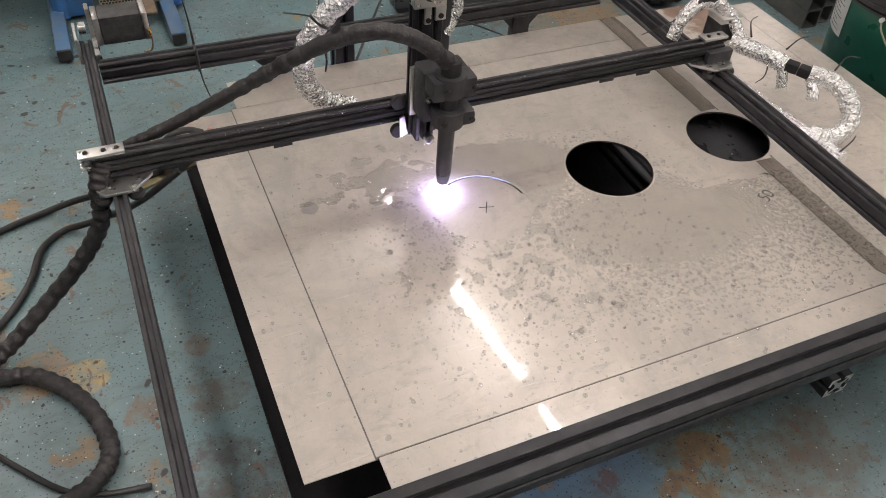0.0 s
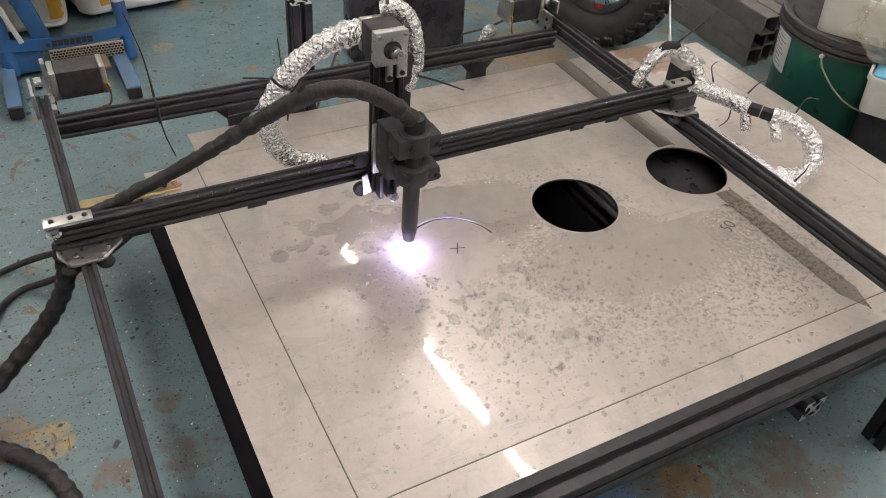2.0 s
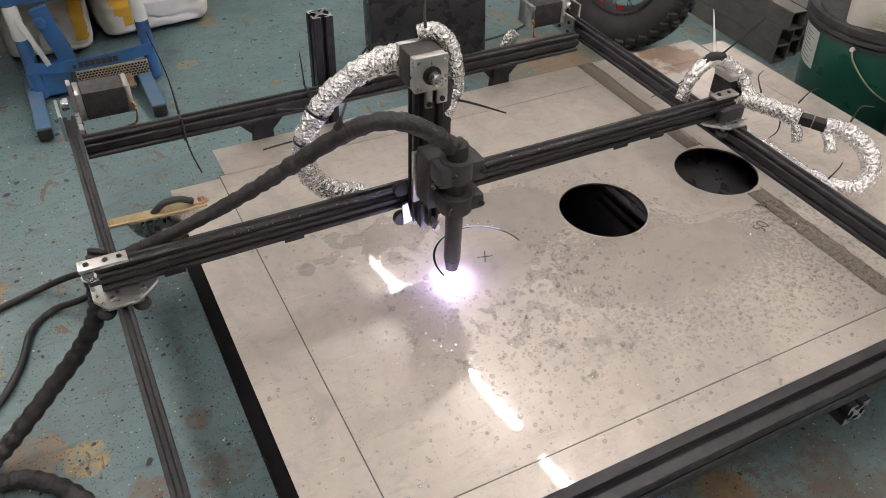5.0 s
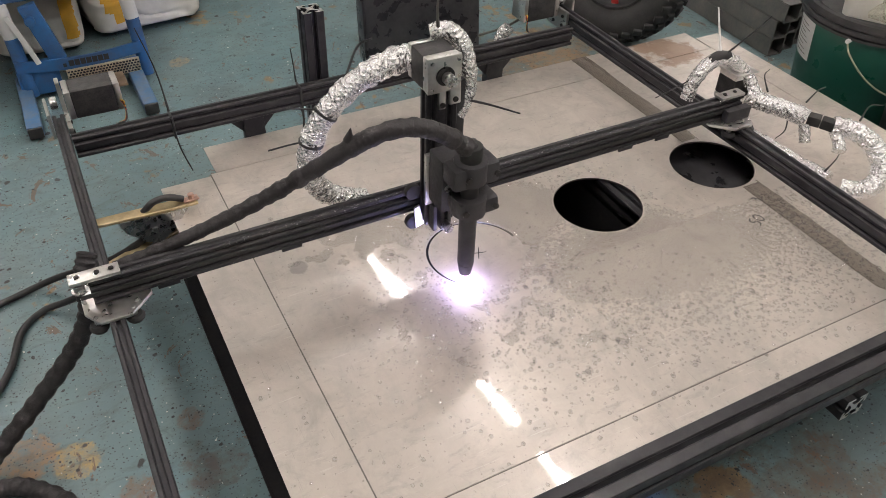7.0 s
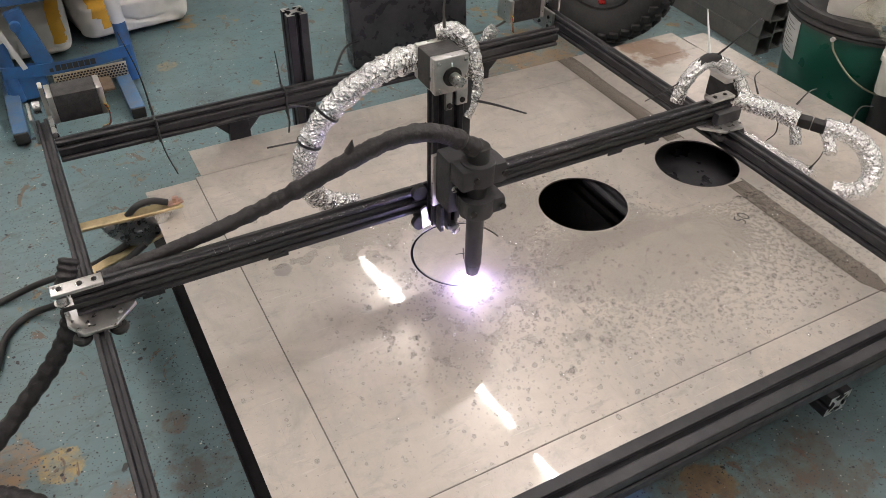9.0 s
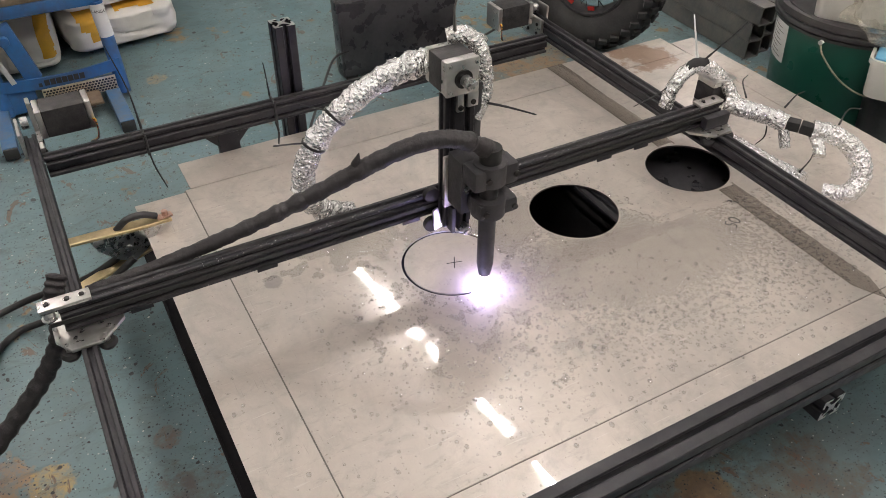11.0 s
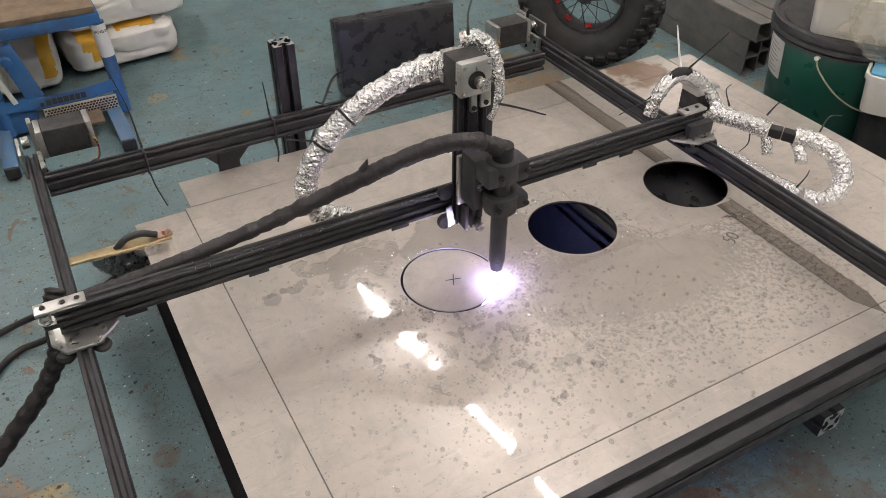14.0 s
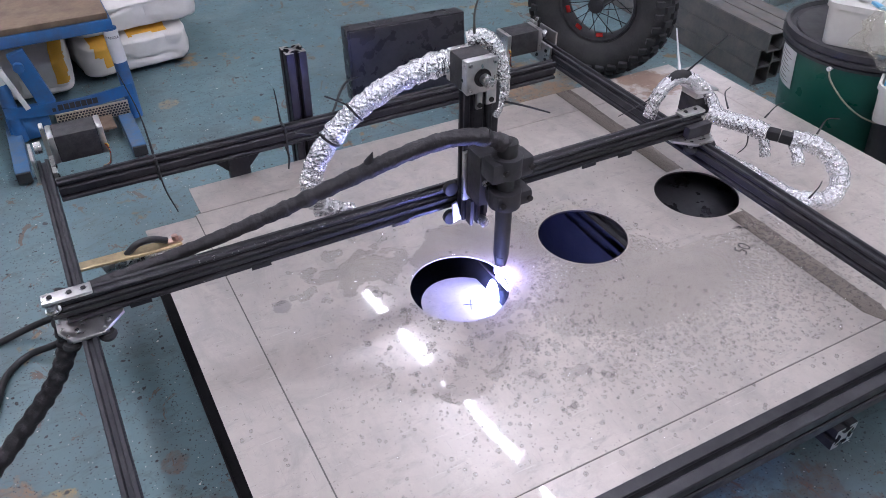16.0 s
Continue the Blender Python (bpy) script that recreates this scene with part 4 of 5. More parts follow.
part("cable_lug", box(-.022, .004, -.007, .007, .0215, .0245, .001), "copper", clamp)
part("lug_bolt", rod((-.008, 0, .0245), (-.008, 0, .033), .0055, seg=6), "copper", clamp)

# ---------------------------------------------------------------- black cabinet behind the frame
cabinet = thing("electronics_box", "flat dull black sheet metal box standing behind the frame", "metal box", at=pose(.70, 1.335, 0, -6, 0, -4))
part("shell", box(-.165, .165, -.022, .030, .012, .206, .003), "box", cabinet)
part("cover", box(-.160, .160, -.026, -.0222, .016, .202, .002), "box", cabinet)
for x in (-.14, .14):
    part("foot", box(x - .015, x + .015, -.02, .028, .0, .0125, .002), "rubber", cabinet)
wire = thing("box_cable", "thin black cable running out of the box", "cable", "cables on the floor")
part("cable", tube(smooth_path([(.540, 1.30, .10), (.47, 1.22, .13), (.40, 1.12, .12), (.32, 1.0, .10), (.27, .95, .05), (.24, .96, .006)], 7), .0032, 8), "cable", wire)
wire = thing("box_cable", "thin grey cable rising from the box", "cable", "cables on the floor")
part("cable", tube(smooth_path([(.86, 1.31, .04), (.90, 1.22, .10), (.90, 1.10, .20), (.865, .99, .30), (.84, .955, .32)], 7), .0035, 8), "greycable", wire)
heap = thing("foil_conduit", "crumpled foil bundle beside the drive motor", "cable conduit", "foil wrapped conduits")
foil_tube("foil_sleeve", "", [(.66, .955, .02), (.68, .96, .09), (.70, .965, .16), (.715, .962, .215), (.73, .955, .240)], .014, heap, 51)
loose = thing("cable_tie", "black cable tie round the back rail with its long tail", "cable tie", "ties on the back rail")
part("strap", box(.205, .209, .857, .883, .213, .2595, .0005), "cable", loose)
tie([(.207, .885, .258), (.206, .889, .30), (.205, .892, .325)], loose)
tie([(.207, .865, .214), (.210, .868, .185), (.204, .86, .165)], loose, "", "cable", .003)
loose = thing("cable_tie", "black cable tie round the back rail with its long tail", "cable tie", "ties on the back rail")
part("strap", box(-.0385, -.0345, .857, .883, .213, .2595, .0005), "cable", loose)
tie([(-.0365, .858, .255), (-.034, .848, .20), (-.022, .838, .15)], loose, "", "cable", .002)
tie([(-.0365, .872, .262), (-.040, .90, .33), (-.055, .93, .40)], loose, "", "cable", .0018)

# ---------------------------------------------------------------- blue folding stand
stand = thing("work_stand", "blue folding steel stand with a worn brown board top", "work stand")
for x0, x1 in ((-.30, -.255), (-.042, .004)):
    foot = part("foot", box(x0 + .006, x1 - .006, 1.335, 1.60, .006, .034, .003), "dustblue", stand)
    part("end_cap", box(x0 + .007, x1 - .007, 1.328, 1.3348, .007, .033, .002), "rubber", foot)
for x in (-.270, .004):
    leg = part("front_tube", tube(smooth_path([(x + .006, 1.532, .012), (x + .003, 1.540, .12), (x - .003, 1.55, .245)], 6), .0165, 18), "blue", stand)
    part("grip_sleeve", tube(smooth_path([(x + .002, 1.543, .160), (x - .001, 1.546, .20), (x - .003, 1.55, .240)], 5), .0172, 18), "label", leg, "white plastic sleeve with small print")
word = bmesh.new()
for k, letter in enumerate("DANGER"):
    text = bpy.data.curves.new("letter", "FONT")
    text.body, text.size, text.align_x = letter, .0105, "CENTER"
    drawn = new("letter", text)
    bpy.context.view_layer.update()
    flat = bpy.data.meshes.new_from_object(drawn.evaluated_get(bpy.context.evaluated_depsgraph_get()))
    turn = radians(-90 + (k - 2.5) * 24)
    flat.transform(pose(.003 + .0180 * math.cos(turn), 1.5475 + .0180 * math.sin(turn), .222, 90, 0, math.degrees(turn) + 90))
    word.from_mesh(flat)
    bpy.data.objects.remove(drawn)
part("printed_word", word, "ink", leg, "black printed warning word", smooth=False)
part("base_box", box(-.285, -.190, 1.527, 1.590, .012, .076, .004), "blue", stand)
bm = bmesh.new()
rows = []
for k in range(17):
    u = k / 16
    x, sag = -.280 + .296 * u, -.012 * math.sin(math.pi * u)
    rows.append([bm.verts.new((x, y, z + sag)) for y, z in ((1.520, .078), (1.520, .107), (1.526, .107), (1.526, .078))])
for r0, r1 in zip(rows, rows[1:]):
    for k in range(4):
        bm.faces.new((r0[k], r1[k], r1[(k + 1) % 4], r0[(k + 1) % 4]))
bm.faces.new(rows[0]), bm.faces.new(rows[-1][::-1])
bmesh.ops.recalc_face_normals(bm, faces=bm.faces)
band = part("name_band", bm, "blue", stand)
for k in range(8):
    w = .0118 if k else .008
    part("print_bar", box(-.178 + .0135 * k, -.178 + .0135 * k + w, 1.5190, 1.5196, .0745, .0895 if k else .084, 0), "ink", band, smooth=False)
plate_with_holes = part("perforated_plate", box(-.176, -.004, 1.510, 1.514, .032, .070, .001), "mesh", stand)
# Solid tabs in place of open holes, coloured dark for the shade inside.
hole_me = finish("punched_hole", box(-.0027, .0027, 0, .0012, -.0021, .0021, 0), "ink")
for i in range(22):
    for j in range(5):
        ob = new("punched_hole", hole_me)
        ob.parent = plate_with_holes
        ob.location = (-.171 + .0076 * i + (.0038 if j % 2 else 0), 1.5091, .0375 + .0066 * j)
part("cross_plate", box(-.17, -.050, 1.44, 1.508, .036, .042, .001), "board", stand)
slant = part("slanting_arm", box(-.020, .020, -.010, .010, 0, .145, .003, m=pose(-.182, 1.536, .092, 0, -14, 0)), "blue", stand)
part("pivot_bolt", rod((-.219, 1.530, .200), (-.219, 1.512, .200), .012, seg=18, bevel=.002), "blue", slant)
part("strap", box(-.006, .006, -.002, .002, 0, .13, .001, m=pose(-.228, 1.518, .095, 0, -16, 0)), "label", slant)
part("top_rail", box(-.60, .010, 1.540, 1.570, .240, .268, .003), "blue", stand)
part("side_rail", box(-.018, .010, 1.5705, 2.05, .242, .268, .003), "blue", stand)
part("board_top", box(-.62, .004, 1.545, 2.05, .2685, .284, .003), "board", stand)
for x in (-.60, -.02):
    part("rear_tube", rod((x, 2.02, 0), (x, 2.02, .242), .015, seg=16), "blue", stand)


# ---------------------------------------------------------------- sacks
def sack(label, size, at, band=None, seed=0):
    """A filled paper sack: rounded slab with creases and folded ends."""
    root = thing("sack", label, "sack", "white sacks", at=at)
    sx, sy, sz = size

    def body():
        bm = bmesh.new()
        bmesh.ops.create_cube(bm, size=2)
        bmesh.ops.subdivide_edges(bm, edges=list(bm.edges), cuts=26, use_grid_fill=True)
        r = .26
        for v in bm.verts:
            inner = Vector([max(r - 1, min(1 - r, c)) for c in v.co])
            p = inner + (v.co - inner).normalized() * r
            ends = abs(p.y) ** 4
            p.z *= 1 - .22 * ends
            p.x *= 1 + .03 * math.sin(3 * p.y + seed) - .05 * abs(p.z)
            p += v.co.normalized() * (.030 * noise.noise(Vector((p.x * 1.7 + seed, p.y * 1.9, p.z * 1.1))) + .012 * noise.noise(Vector((p.x * 6 + seed, p.y * 6, p.z * 3)))
                                      - .035 * math.exp(-(noise.noise(Vector((p.x * 1.3 + seed * 3, p.y * 1.5, p.z * .8))) / .05) ** 2))
            v.co = Vector((p.x * sx * .5, p.y * sy * .5, max(0, sz * (.5 + p.z * .5))))
        return bm
    part("body", body(), "bag", root)
    for x0, x1, y0, y1 in band or ():
        bm = body()
        bmesh.ops.delete(bm, geom=[f for f in bm.faces if not (x0 < f.calc_center_median().x < x1 and y0 < f.calc_center_median().y < y1 and f.normal.z > -.2
                                                               and f.calc_center_median().z > sz * .35)], context="FACES")
        for v in bm.verts:
            v.co = v.co + v.normal * .0015
        part("print", bm, "yellow", root)
    return root


sack("filled white sack with yellow print lying on the floor", (.32, .44, .118), pose(.064, 2.02, 0, 0, 0, 5), ((-.12, -.075, -.22, -.12), (-.02, .09, -.20, -.14)), 1)
sack("white sack stacked on another sack", (.36, .42, .10), pose(.085, 2.03, .112, 0, 0, 6), None, 2)
sack("white sack with a yellow stripe under the stand", (.22, .42, .13), pose(-.20, 1.955, 0, 0, 0, -4), ((.07, .10, -.3, .1),), 3)
sack("white sack stacked behind the stand", (.26, .34, .08), pose(-.21, 2.03, .126, 0, 0, 5), None, 4)
sack("white sack beside the stand", (.30, .40, .12), pose(-.52, 1.88, 0, 0, 0, 8), None, 5)

# ---------------------------------------------------------------- fat tyred wheel
bike = thing("fat_tyre_wheel", "fat knobbly black bicycle wheel with black spokes and red hub parts", "bicycle wheel", at=pose(1.235, 1.215, .2075, 0, 0, -56))
R, TR = .152, .052
def torus(major, minor, a=64, b=18, squash=1.0):
    bm = bmesh.new()
    rows = [[bm.verts.new(((major + minor * math.cos(q)) * math.cos(p), minor * squash * math.sin(q), (major + minor * math.cos(q)) * math.sin(p)))
             for q in (2 * math.pi * j / b for j in range(b))] for p in (2 * math.pi * i / a for i in range(a))]
    for i in range(a):
        for j in range(b):
            bm.faces.new((rows[i][j], rows[(i + 1) % a][j], rows[(i + 1) % a][(j + 1) % b], rows[i][(j + 1) % b]))
    bmesh.ops.recalc_face_normals(bm, faces=bm.faces)
    return bm


tyre = part("tyre", torus(R, TR), "tyre", bike)
knob_bm = bmesh.new()
box(-.0115, .0115, -.0085, .0085, -.004, .0075, .002, knob_bm)
knob_me = finish("knob", knob_bm, "tyre", True)
for k in range(32):
    for j, q in enumerate((-62, -34, -10, 14, 38, 62)):
        p = 2 * math.pi * (k + (.5 if j % 2 else 0)) / 32
        ob = new("knob", knob_me)
        ob.parent = tyre
        q = radians(q)
        d = Vector((math.cos(q) * math.cos(p), math.sin(q), math.cos(q) * math.sin(p)))
        c = Vector((R * math.cos(p), 0, R * math.sin(p))) + d * TR
        ob.matrix_basis = Matrix.Translation(c) @ d.to_track_quat("Z", "Y").to_matrix().to_4x4()
rim = part("rim", torus(R - TR * .92, .010, 64, 10, 3.4), "lid", bike)
part("hub", rod((0, -.045, 0), (0, .045, 0), .022, seg=24, bevel=.003), "lid", bike)
for k in range(24):
    w = 2 * math.pi * k / 24
    s = 1 if k % 2 else -1
    a = w + s * .5
    part("spoke", rod((.022 * math.cos(a), s * .036, .022 * math.sin(a)), ((R - TR) * math.cos(w), s * .006, (R - TR) * math.sin(w)), .0011, seg=6), "spoke", bike)
for w in (200, 238, 280):
    part("rim_reflector", box(-.010, .010, -.026, -.022, -.006, .006, .002, m=pose(.088 * math.cos(radians(w)), 0, .088 * math.sin(radians(w)), 0, -w + 90, 0)), "red", bike)

# ---------------------------------------------------------------- square steel tubes
def steel_tube(at, size, length):
    root = thing("steel_tube", "dark oily square steel tube in a stack on the floor", "steel tube", "stacked steel tubes", at=at)
    w = .003
    bm = bmesh.new()
    out = [(-1, -1), (1, -1), (1, 1), (-1, 1)]
    rows = [[bm.verts.new((x * s, y, size / 2 + z * s)) for x, z in out] for y in (0, length) for s in (size / 2, size / 2 - w)]
    o0, i0, o1, i1 = rows
    for k in range(4):
        j = (k + 1) % 4
        bm.faces.new((o0[k], o0[j], o1[j], o1[k])), bm.faces.new((i0[j], i0[k], i1[k], i1[j]))
        bm.faces.new((o0[j], o0[k], i0[k], i0[j])), bm.faces.new((o1[k], o1[j], i1[j], i1[k]))
    bmesh.ops.recalc_face_normals(bm, faces=bm.faces)
    bmesh.ops.bevel(bm, geom=[e for e in bm.edges if abs(e.verts[0].co.y - e.verts[1].co.y) > .5], offset=.002, segments=2, affect="EDGES")
    part("tube", bm, "mill", root, smooth=False)


for i in range(3):
    for j in range(3):
        steel_tube(pose(1.602 + .054 * i, .925 - .02 * (j == 2) + .012 * i, .0525 * j, 0, 0, -3), .052, 2.2)

# ---------------------------------------------------------------- buckets and tubs
def lathe(profile, seg=48):
    bm = bmesh.new()
    rows = [[bm.verts.new((r * math.cos(a), r * math.sin(a), z)) for a in (2 * math.pi * k / seg for k in range(seg))] for r, z in profile]
    for a, b in zip(rows, rows[1:]):
        for k in range(seg):
            bm.faces.new((a[k], a[(k + 1) % seg], b[(k + 1) % seg], b[k]))
    bm.faces.new(rows[0][::-1]), bm.faces.new(rows[-1])
    bmesh.ops.recalc_face_normals(bm, faces=bm.faces)
    return bm


BUCKET = (1.522, .608)
bucket = thing("bucket", "dark green plastic bucket with a black ribbed lid and white label", "bucket", at=pose(*BUCKET, 0))
part("body", lathe([(.140, 0), (.144, .004), (.169, .268)], 64), "green", bucket)
part("lid", lathe([(.170, .254), (.177, .256), (.178, .262), (.173, .265), (.180, .267), (.181, .275), (.176, .278), (.180, .282), (.180, .296), (.171, .298), (.168, .288), (.155, .286),
                   (.153, .290), (.12, .2905)], 64), "lid", bucket)
lab = bmesh.new()
row = []
for k in range(9):
    a = radians(125 + 4.9 * k)
    row.append([lab.verts.new(((.1452 + .0957 * z) * math.cos(a), (.1452 + .0957 * z) * math.sin(a), z)) for z in (.158, .19, .22, .250)])
for a, b in zip(row, row[1:]):
    for k in range(3):
        lab.faces.new((a[k], b[k], b[k + 1], a[k + 1]))
bmesh.ops.recalc_face_normals(lab, faces=lab.faces)
paper = part("label", lab, "label", bucket)
for k in range(8):
    z = .168 + .0095 * k
    a0, a1 = radians(130), radians(159 - 3 * (k % 3))
    rr = .1456 + .0957 * z
    bm = bmesh.new()
    pts = [(rr * math.cos(a0 + (a1 - a0) * q / 4), rr * math.sin(a0 + (a1 - a0) * q / 4)) for q in range(5)]
    for (xa, ya), (xb, yb) in zip(pts, pts[1:]):
        bm.faces.new([bm.verts.new(v) for v in ((xa, ya, z), (xb, yb, z), (xb, yb, z + .0018), (xa, ya, z + .0018))])
    part("print_line", bm, "greycable", paper, smooth=False)
part("handle", tube(smooth_path([(-.174, -.052, .252), (-.172, -.066, .228), (-.150, -.105, .185), (-.112, -.142, .155), (-.05, -.170, .140), (.04, -.172, .130), (.12, -.14, .13)], 7), .0021, 8), "ivory", bucket)
part("handle_knob", rod((-.160, -.048, .254), (-.177, -.053, .254), .0050, seg=12), "label", bucket)


def rounded_tub(root, w0, d0, w1, d1, h, mat, n=8):
    bm = bmesh.new()

    def loop(w, d, z, r):
        out = []
        for cx, cy, a0 in ((w / 2 - r, d / 2 - r, 0), (-w / 2 + r, d / 2 - r, 90), (-w / 2 + r, -d / 2 + r, 180), (w / 2 - r, -d / 2 + r, 270)):
            out += [bm.verts.new((cx + r * math.cos(radians(a0 + 90 * k / n)), cy + r * math.sin(radians(a0 + 90 * k / n)), z)) for k in range(n + 1)]
        return out
    rows = [loop(w0, d0, 0, .02), loop(w1, d1, h - .012, .024), loop(w1 + .008, d1 + .008, h - .012, .026), loop(w1 + .008, d1 + .008, h, .026), loop(w1 - .004, d1 - .004, h, .022),
            loop(w1 - .010, d1 - .010, h - .010, .020)]
    for a, b in zip(rows, rows[1:]):
        for k in range(len(a)):
            bm.faces.new((a[k], a[(k + 1) % len(a)], b[(k + 1) % len(a)], b[k]))
    bm.faces.new(rows[0][::-1]), bm.faces.new(rows[-1])
    bmesh.ops.recalc_face_normals(bm, faces=bm.faces)
    return part("tub", bm, mat, root)


tub = thing("food_tub", "white plastic tub standing on the bucket lid", "plastic tub", at=pose(1.478, .560, .2905, 0, 0, 32))
rounded_tub(tub, .14, .20, .155, .215, .095, "white")
rnd = random.Random(4)
for k in range(7):
    part("scrap", box(-.02, .02, -.008, .008, 0, .006, .002, m=pose(rnd.uniform(-.04, .04), rnd.uniform(-.06, .06), .086, rnd.uniform(-20, 20), rnd.uniform(-20, 20), rnd.uniform(0, 180))),
         ("yellow", "label", "skyblue")[k % 3], tub)
bucket2 = thing("bucket", "black plastic bucket beside the green one", "bucket", at=pose(1.525, .385, 0))
part("body", lathe([(.105, 0), (.108, .004), (.124, .158), (.130, .160), (.130, .178), (.124, .180), (.10, .178)]), "lid", bucket2)
tub2 = thing("food_tub", "white tub with a light blue printed lid on the black bucket", "plastic tub", at=pose(1.452, .385, .180, 0, 0, 30))
rounded_tub(tub2, .11, .17, .122, .185, .085, "white")
part("printed_lid", box(-.054, .054, -.086, .086, .0852, .0872, .003), "skyblue", tub2)
for k in range(3):
    part("print_bar", box(-.032 + .026 * k, -.018 + .026 * k, -.05, .05, .0873, .0877, 0), "label", tub2, smooth=False)
part("round_badge", rod((-.055, .02, .040), (-.0590, .02, .040), .019, seg=24), "print", tub2, "dark round printed badge")
part("round_badge", rod((-.055, -.035, .034), (-.0585, -.035, .034), .017, seg=24), "print", tub2, "dark round printed badge")
bagbm = bmesh.new()
bmesh.ops.create_icosphere(bagbm, subdivisions=4, radius=1)
for v in bagbm.verts:
    k = 1 + .42 * noise.noise(v.co * 2.1) + .30 * abs(noise.noise(v.co * 5)) + .08 * noise.noise(v.co * 14)
    v.co = Vector((v.co.x * .045 * k, v.co.y * .070 * k, v.co.z * .062 * k))
bag = thing("plastic_bag", "crumpled clear plastic bag on the bucket lid", "plastic bag", at=pose(1.418, .468, .345, 0, 0, 30))
part("film", bagbm, "plastic", bag, smooth=False)
# grey cabinet side far right
cab = thing("grey_locker", "grey sheet metal locker behind the tubes", "locker", at=pose(2.05, 1.35, 0))
for k in range(4):
    part("panel", box(-.02 + .15 * k, .125 + .15 * k, -.02, 0, 0, 1.0, .004), "bare", cab)
part("side", box(-.02, .58, .001, .4, 0, 1.0, .004), "bare", cab)


# ---------------------------------------------------------------- water on the sheet
def dry(x, y):
    return any((x - cx) ** 2 + (y - cy) ** 2 < (HOLE_R + .004) ** 2 for cx, cy in (CUT, *HOLES))


def film_height(x, y):
    """Depth of the standing water at a place of the sheet, 0 where it is dry."""
    dx, dy = x - .60, y - .245
    a, c = dx * .995 - dy * .10, dx * .10 + dy * .995
    d = math.hypot(a / .225, c / (.125 if c > 0 else .096))
    wet = 1.15 * (1 - d) if d < 1 else max(-.34, .19 * (1 - d)) - max(0, d - 2.1) * .6
    wet = max(wet, 2.2 * (1 - math.hypot((x - .405) / .135, (y - .452) / .095)))
    wet = max(wet, .45 * (1 - math.hypot((x - .21) / .10, (y - .50) / .06)))
    if x > .66 and y > .30:
        wet -= .8 * min(1, (x - .66) / .10)
    wet = max(-.62, min(1, wet))
    s = Vector((x, y, 0))
    n = .48 * noise.noise(s * 130) + .50 * noise.noise(s * 260 + Vector((3, 1, 0))) + .16 * noise.noise(s * 360)
    if x < .43:
        n = .62 * noise.noise(s * 38 + Vector((7, 2, 0))) + .22 * noise.noise(s * 110)
    n *= 1 - .65 * max(0, min(1, 2.5 * wet))
    return max(0.0, min(1.0, (wet + n - .10) * 4))


def water_film():
    step, x0, x1, y0, y1 = .0015, .02, .95, .012, .785
    nx, ny = int((x1 - x0) / step), int((y1 - y0) / step)
    depth = [[0.0 if dry(x0 + i * step, y0 + j * step) else film_height(x0 + i * step, y0 + j * step) for i in range(nx + 1)] for j in range(ny + 1)]
    index, verts, faces = {}, [], []

    def vert(i, j):
        if (i, j) not in index:
            index[i, j] = len(verts)
            verts.append((x0 + i * step, y0 + j * step, SHEET + .0001 + .0014 * math.sin(min(1, depth[j][i]) * math.pi / 2)))
        return index[i, j]
    for j in range(ny):
        for i in range(nx):
            if max(depth[j][i], depth[j][i + 1], depth[j + 1][i], depth[j + 1][i + 1]) > 0:
                faces.append((vert(i, j), vert(i + 1, j), vert(i + 1, j + 1), vert(i, j + 1)))
    me = bpy.data.meshes.new("water_film")
    me.from_pydata(verts, [], faces)
    me.materials.append(MAT["water"])
    for p in me.polygons:
        p.use_smooth = True
    ob = tagged(new("water_film", me), "thin broken film of clear water on the sheet", "water", kind="stuff")
    ob.visible_shadow = False


def rail_shade():
    """The side rail's shadow as a dark wet strip, one side straight, one uneven."""
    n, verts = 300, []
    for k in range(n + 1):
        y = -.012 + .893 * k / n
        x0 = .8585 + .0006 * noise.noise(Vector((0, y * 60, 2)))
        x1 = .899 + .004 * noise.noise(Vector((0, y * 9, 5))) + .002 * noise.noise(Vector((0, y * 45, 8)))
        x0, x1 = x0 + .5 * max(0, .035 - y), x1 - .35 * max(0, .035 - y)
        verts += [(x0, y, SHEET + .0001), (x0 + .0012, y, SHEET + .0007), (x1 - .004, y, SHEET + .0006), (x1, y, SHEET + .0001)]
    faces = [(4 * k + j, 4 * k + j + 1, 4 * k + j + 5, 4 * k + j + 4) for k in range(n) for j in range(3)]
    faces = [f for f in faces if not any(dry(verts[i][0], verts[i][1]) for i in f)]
    me = bpy.data.meshes.new("rail_shade_strip")
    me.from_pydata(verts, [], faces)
    me.materials.append(MAT["railshade"])
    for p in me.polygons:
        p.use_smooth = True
    ob = tagged(new("rail_shade_strip", me), "dark wet strip standing for the rail's shadow on the sheet", "water", kind="stuff")
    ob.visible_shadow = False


def drop_shape(verts, faces, at, r, turn=Matrix.Identity(3)):
    """Adds one rounded drop standing on at; turn tells which way its top points."""
    base = len(verts)
    for ring_r, z in ((1, 0), (.9, .4), (.62, .72)):
        verts += [tuple(Vector(at) + turn @ Vector((r * ring_r * math.cos(a) * 1.2, r * ring_r * math.sin(a), r * z))) for a in (2 * math.pi * k / 8 for k in range(8))]
    verts.append(tuple(Vector(at) + turn @ Vector((0, 0, r * .85))))
    for q in range(2):
        faces += [(base + q * 8 + k, base + q * 8 + (k + 1) % 8, base + q * 8 + 8 + (k + 1) % 8, base + q * 8 + 8 + k) for k in range(8)]
    faces += [(base + 16 + k, base + 16 + (k + 1) % 8, base + 24) for k in range(8)]


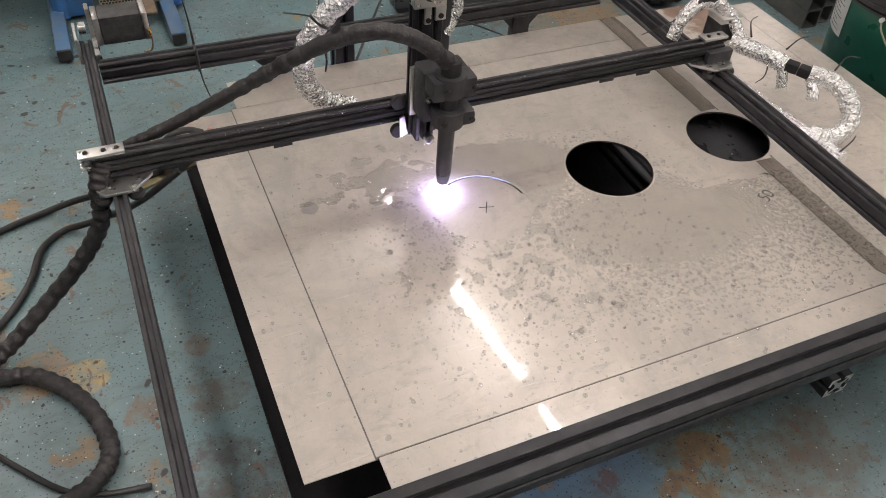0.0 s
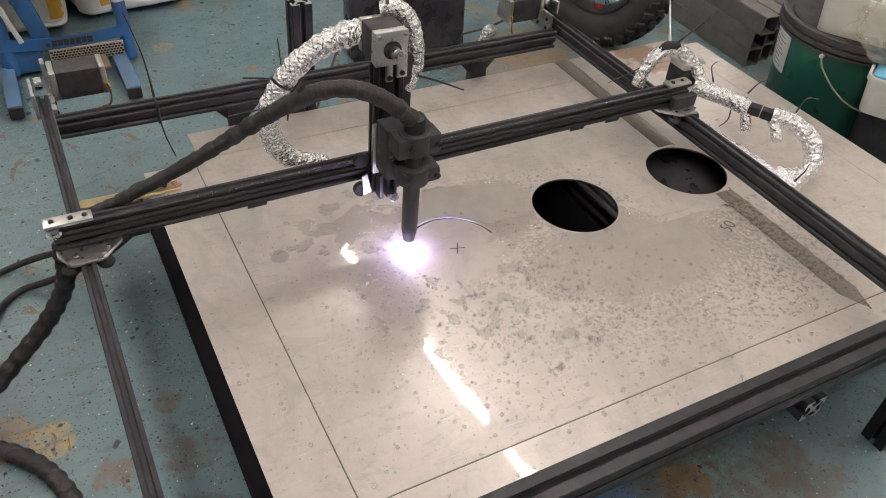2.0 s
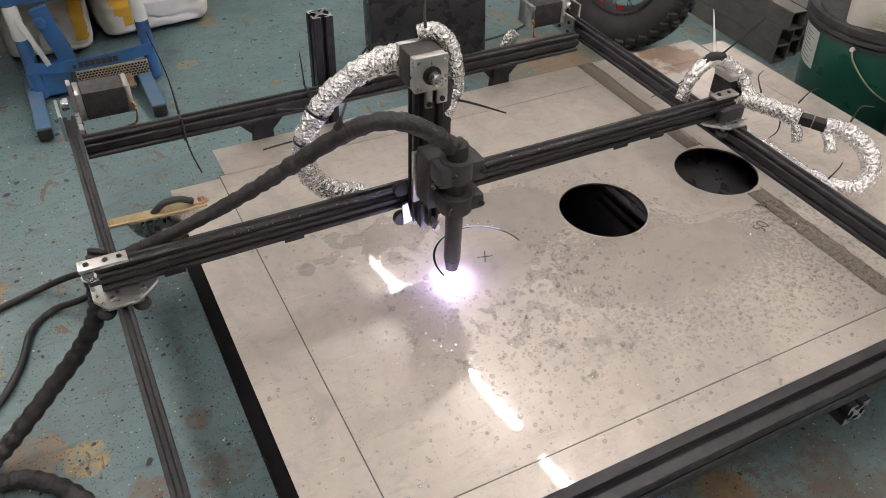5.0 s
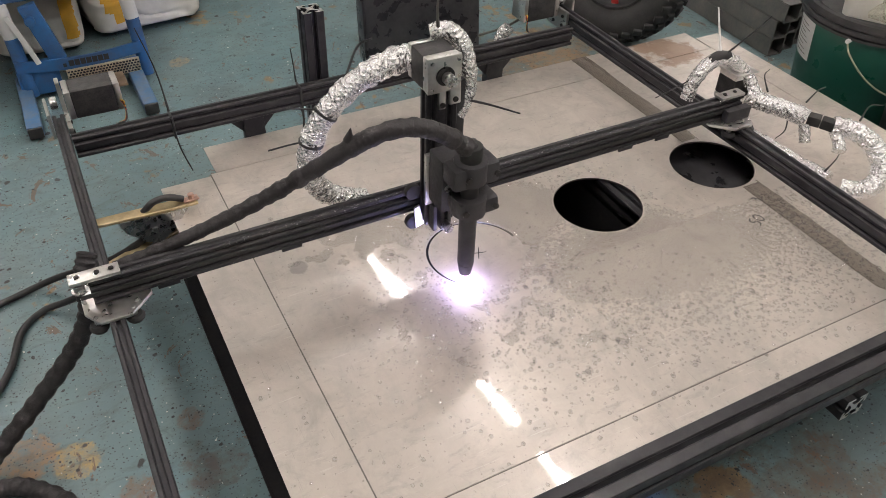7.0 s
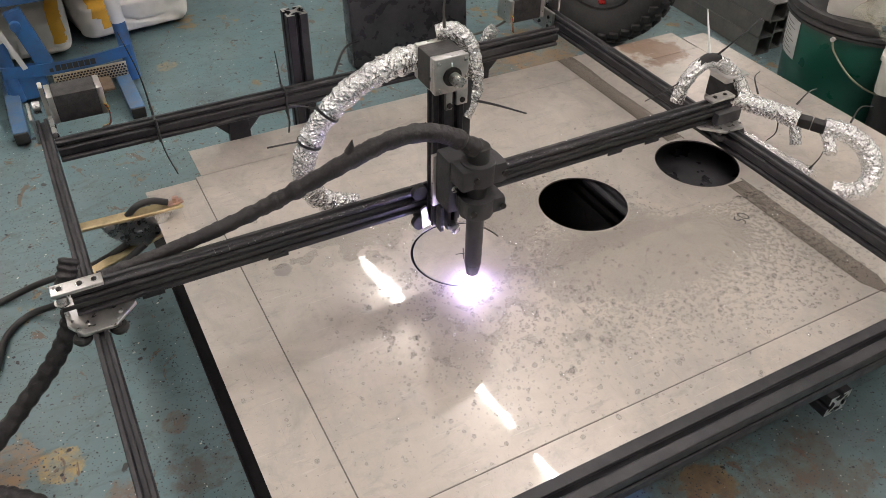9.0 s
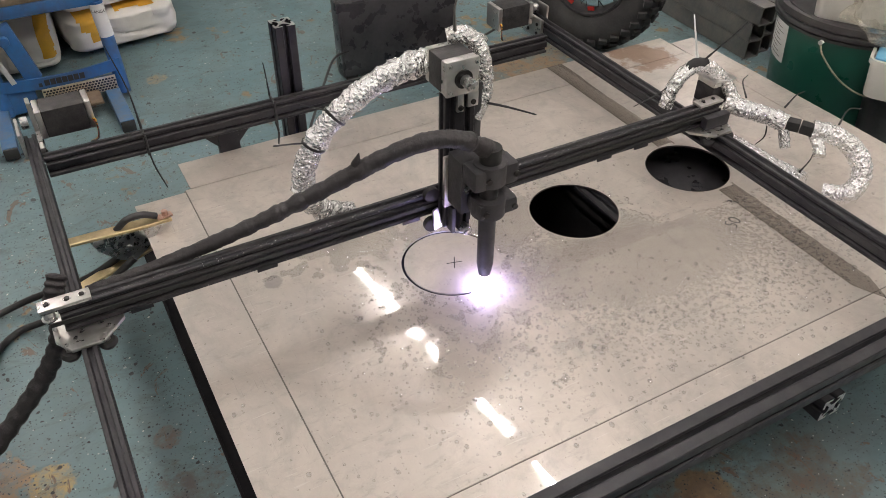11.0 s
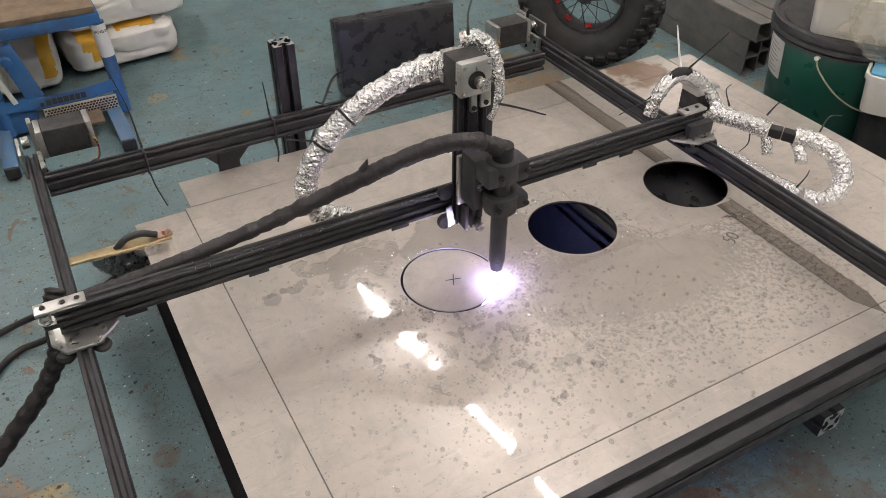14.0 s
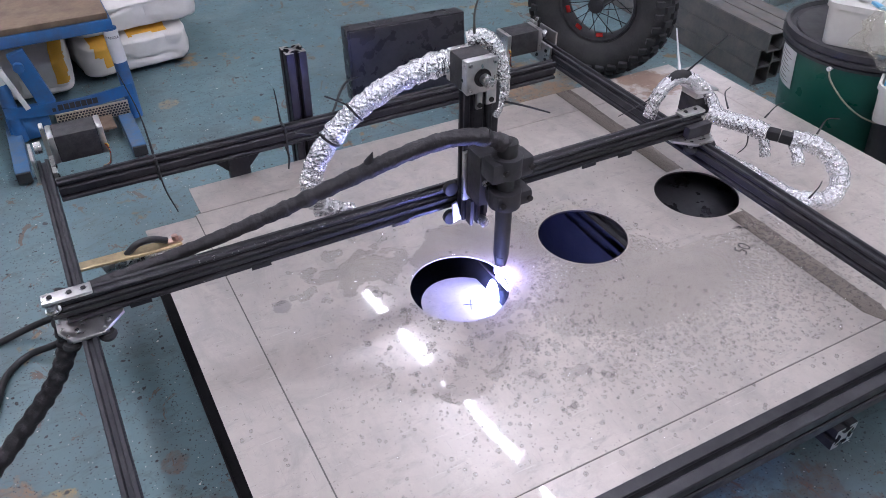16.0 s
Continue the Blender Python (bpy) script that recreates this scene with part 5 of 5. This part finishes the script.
def beam_drops():
    """Splashed drops that ride on the beam: on its top lips and its front face."""
    rnd = random.Random(31)
    verts, faces = [], []
    front = Matrix.Rotation(radians(90), 3, "X")
    for _ in range(420):
        x = min(.84, max(-.05, rnd.gauss(.40, .26)))
        r = .0006 + .0005 * rnd.random() ** 2 + (.0006 if rnd.random() < .08 else 0)
        if rnd.random() < .6:
            drop_shape(verts, faces, (x, rnd.choice((-.0076, .0076)) + rnd.uniform(-.0014, .0014), .3019), r)
        else:
            drop_shape(verts, faces, (x, -.0099, rnd.choice((.2645, .2995, .2818)) + rnd.uniform(-.0012, .0012)), r, front)
    me = bpy.data.meshes.new("splash_drops")
    me.from_pydata(verts, [], faces)
    me.materials.append(MAT["bead"])
    for p in me.polygons:
        p.use_smooth = True
    ob = tagged(new("splash_drops", me), "small bright water drops splashed on the beam", kind="stuff")
    ob.parent = gantry


def water_drops():
    rnd = random.Random(12)
    verts, faces = [], []
    made = 0
    while made < 2300:
        x, y = rnd.uniform(-.085, 1.15), rnd.uniform(-.07, .62)
        near = max(math.exp(-((x - .36) / .22) ** 2 - ((y - .20) / .16) ** 2), .6 * math.exp(-((x - .62) / .26) ** 2 - ((y - .10) / .09) ** 2), .8 * math.exp(-((x - .24) / .11) ** 2 - ((y - .34) / .10) ** 2))
        if rnd.random() > .012 + .988 * near or dry(x, y):
            continue
        made += 1
        r = min(.0042, .0009 + .0008 * rnd.expovariate(1.0))
        long, turn = rnd.uniform(.75, 1.35), rnd.uniform(0, math.pi)
        base = len(verts)
        wob = [rnd.uniform(.82, 1.15) for _ in range(10)]
        for ring_r, z in ((1, 0), (.93, .38), (.74, .66), (.40, .80)):
            for k in range(10):
                a = 2 * math.pi * k / 10
                u, v = r * ring_r * wob[k] * long * math.cos(a), r * ring_r * wob[k] * math.sin(a)
                verts.append((x + u * math.cos(turn) - v * math.sin(turn), y + u * math.sin(turn) + v * math.cos(turn), SHEET + .0001 + r * z))
        verts.append((x, y, SHEET + .0001 + r * .84))
        for q in range(3):
            faces += [(base + q * 10 + k, base + q * 10 + (k + 1) % 10, base + q * 10 + 10 + (k + 1) % 10, base + q * 10 + 10 + k) for k in range(10)]
        faces += [(base + 30 + k, base + 30 + (k + 1) % 10, base + 40) for k in range(10)]
    me = bpy.data.meshes.new("water_drop")
    me.from_pydata(verts, [], faces)
    me.materials.append(MAT["drop"])
    for p in me.polygons:
        p.use_smooth = True
    ob = tagged(new("water_drop", me), "scattered clear water drops on the sheet", "water drops", kind="stuff")
    ob.visible_shadow = False


water_film()
rail_shade()
water_drops()
beam_drops()


# ---------------------------------------------------------------- what moves
def motions():
    walk(gantry, [(t, pose(0, gy, 0)) for t, hx, gy in CARRIAGE])
    walk(right_chain, [(t, pose(0, gy, 0)) for t, hx, gy in CARRIAGE])
    walk(head, [(t, pose(hx, gy, 0)) for t, hx, gy in CARRIAGE])
    walk(hang, [(t, pose(0, .35 * (gy - .45), 0)) for t, hx, gy in CARRIAGE])
    # bending hoses, piece by piece
    for pieces, line, n in ((HOSE, hose_line, HOSE_N), (CHAIN, chain_line, CHAIN_N)):
        rows = [(t, stretch(line(hx, gy), n)) for t, hx, gy in CARRIAGE[::2] + CARRIAGE[-1:]]
        rows = [r for k, r in enumerate(rows) if k == 0 or r[0] > rows[k - 1][0]]
        for k, ob in enumerate(pieces):
            walk(ob, [(t, facing(p[k], p[k + 1])) for t, p in rows])
        if pieces is HOSE:
            walk(FLAP, [(t, facing(p[11], p[12])) for t, p in rows])
        if pieces is CHAIN:
            for k, ob in TIES:
                walk(ob, [(t, facing(p[k], p[k + 1])) for t, p in rows])
    # slivers burnt out of the kerf
    for a, ob in BRIDGES:
        gone = (a - 137) / 13.35
        still = pose(*CUT, SHEET)
        fallen = pose(*CUT, .012)
        if gone <= 0.05:
            walk(ob, [(0, fallen), (16, fallen)])
        elif gone >= 15.8:
            walk(ob, [(0, still), (16, still)] if a < START + 349 and gone > 16 else [(0, still), (15.8, still), (15.95, fallen), (16, fallen)])
        else:
            walk(ob, [(0, still), (gone, still), (gone + .08, fallen), (16, fallen)])
    # the disc sinks and tips at the end
    walk(disc, [(0, pose(*CUT, SHEET)), (15.6, pose(*CUT, SHEET)), (15.8, pose(CUT[0], CUT[1], SHEET - .003, 0, 2, 0)), (15.9, pose(CUT[0], CUT[1], SHEET - .010, 0, 4, 0)),
                (16, pose(CUT[0] + .012, CUT[1] - .006, SHEET - .036, -3, 6, 0))])


motions()
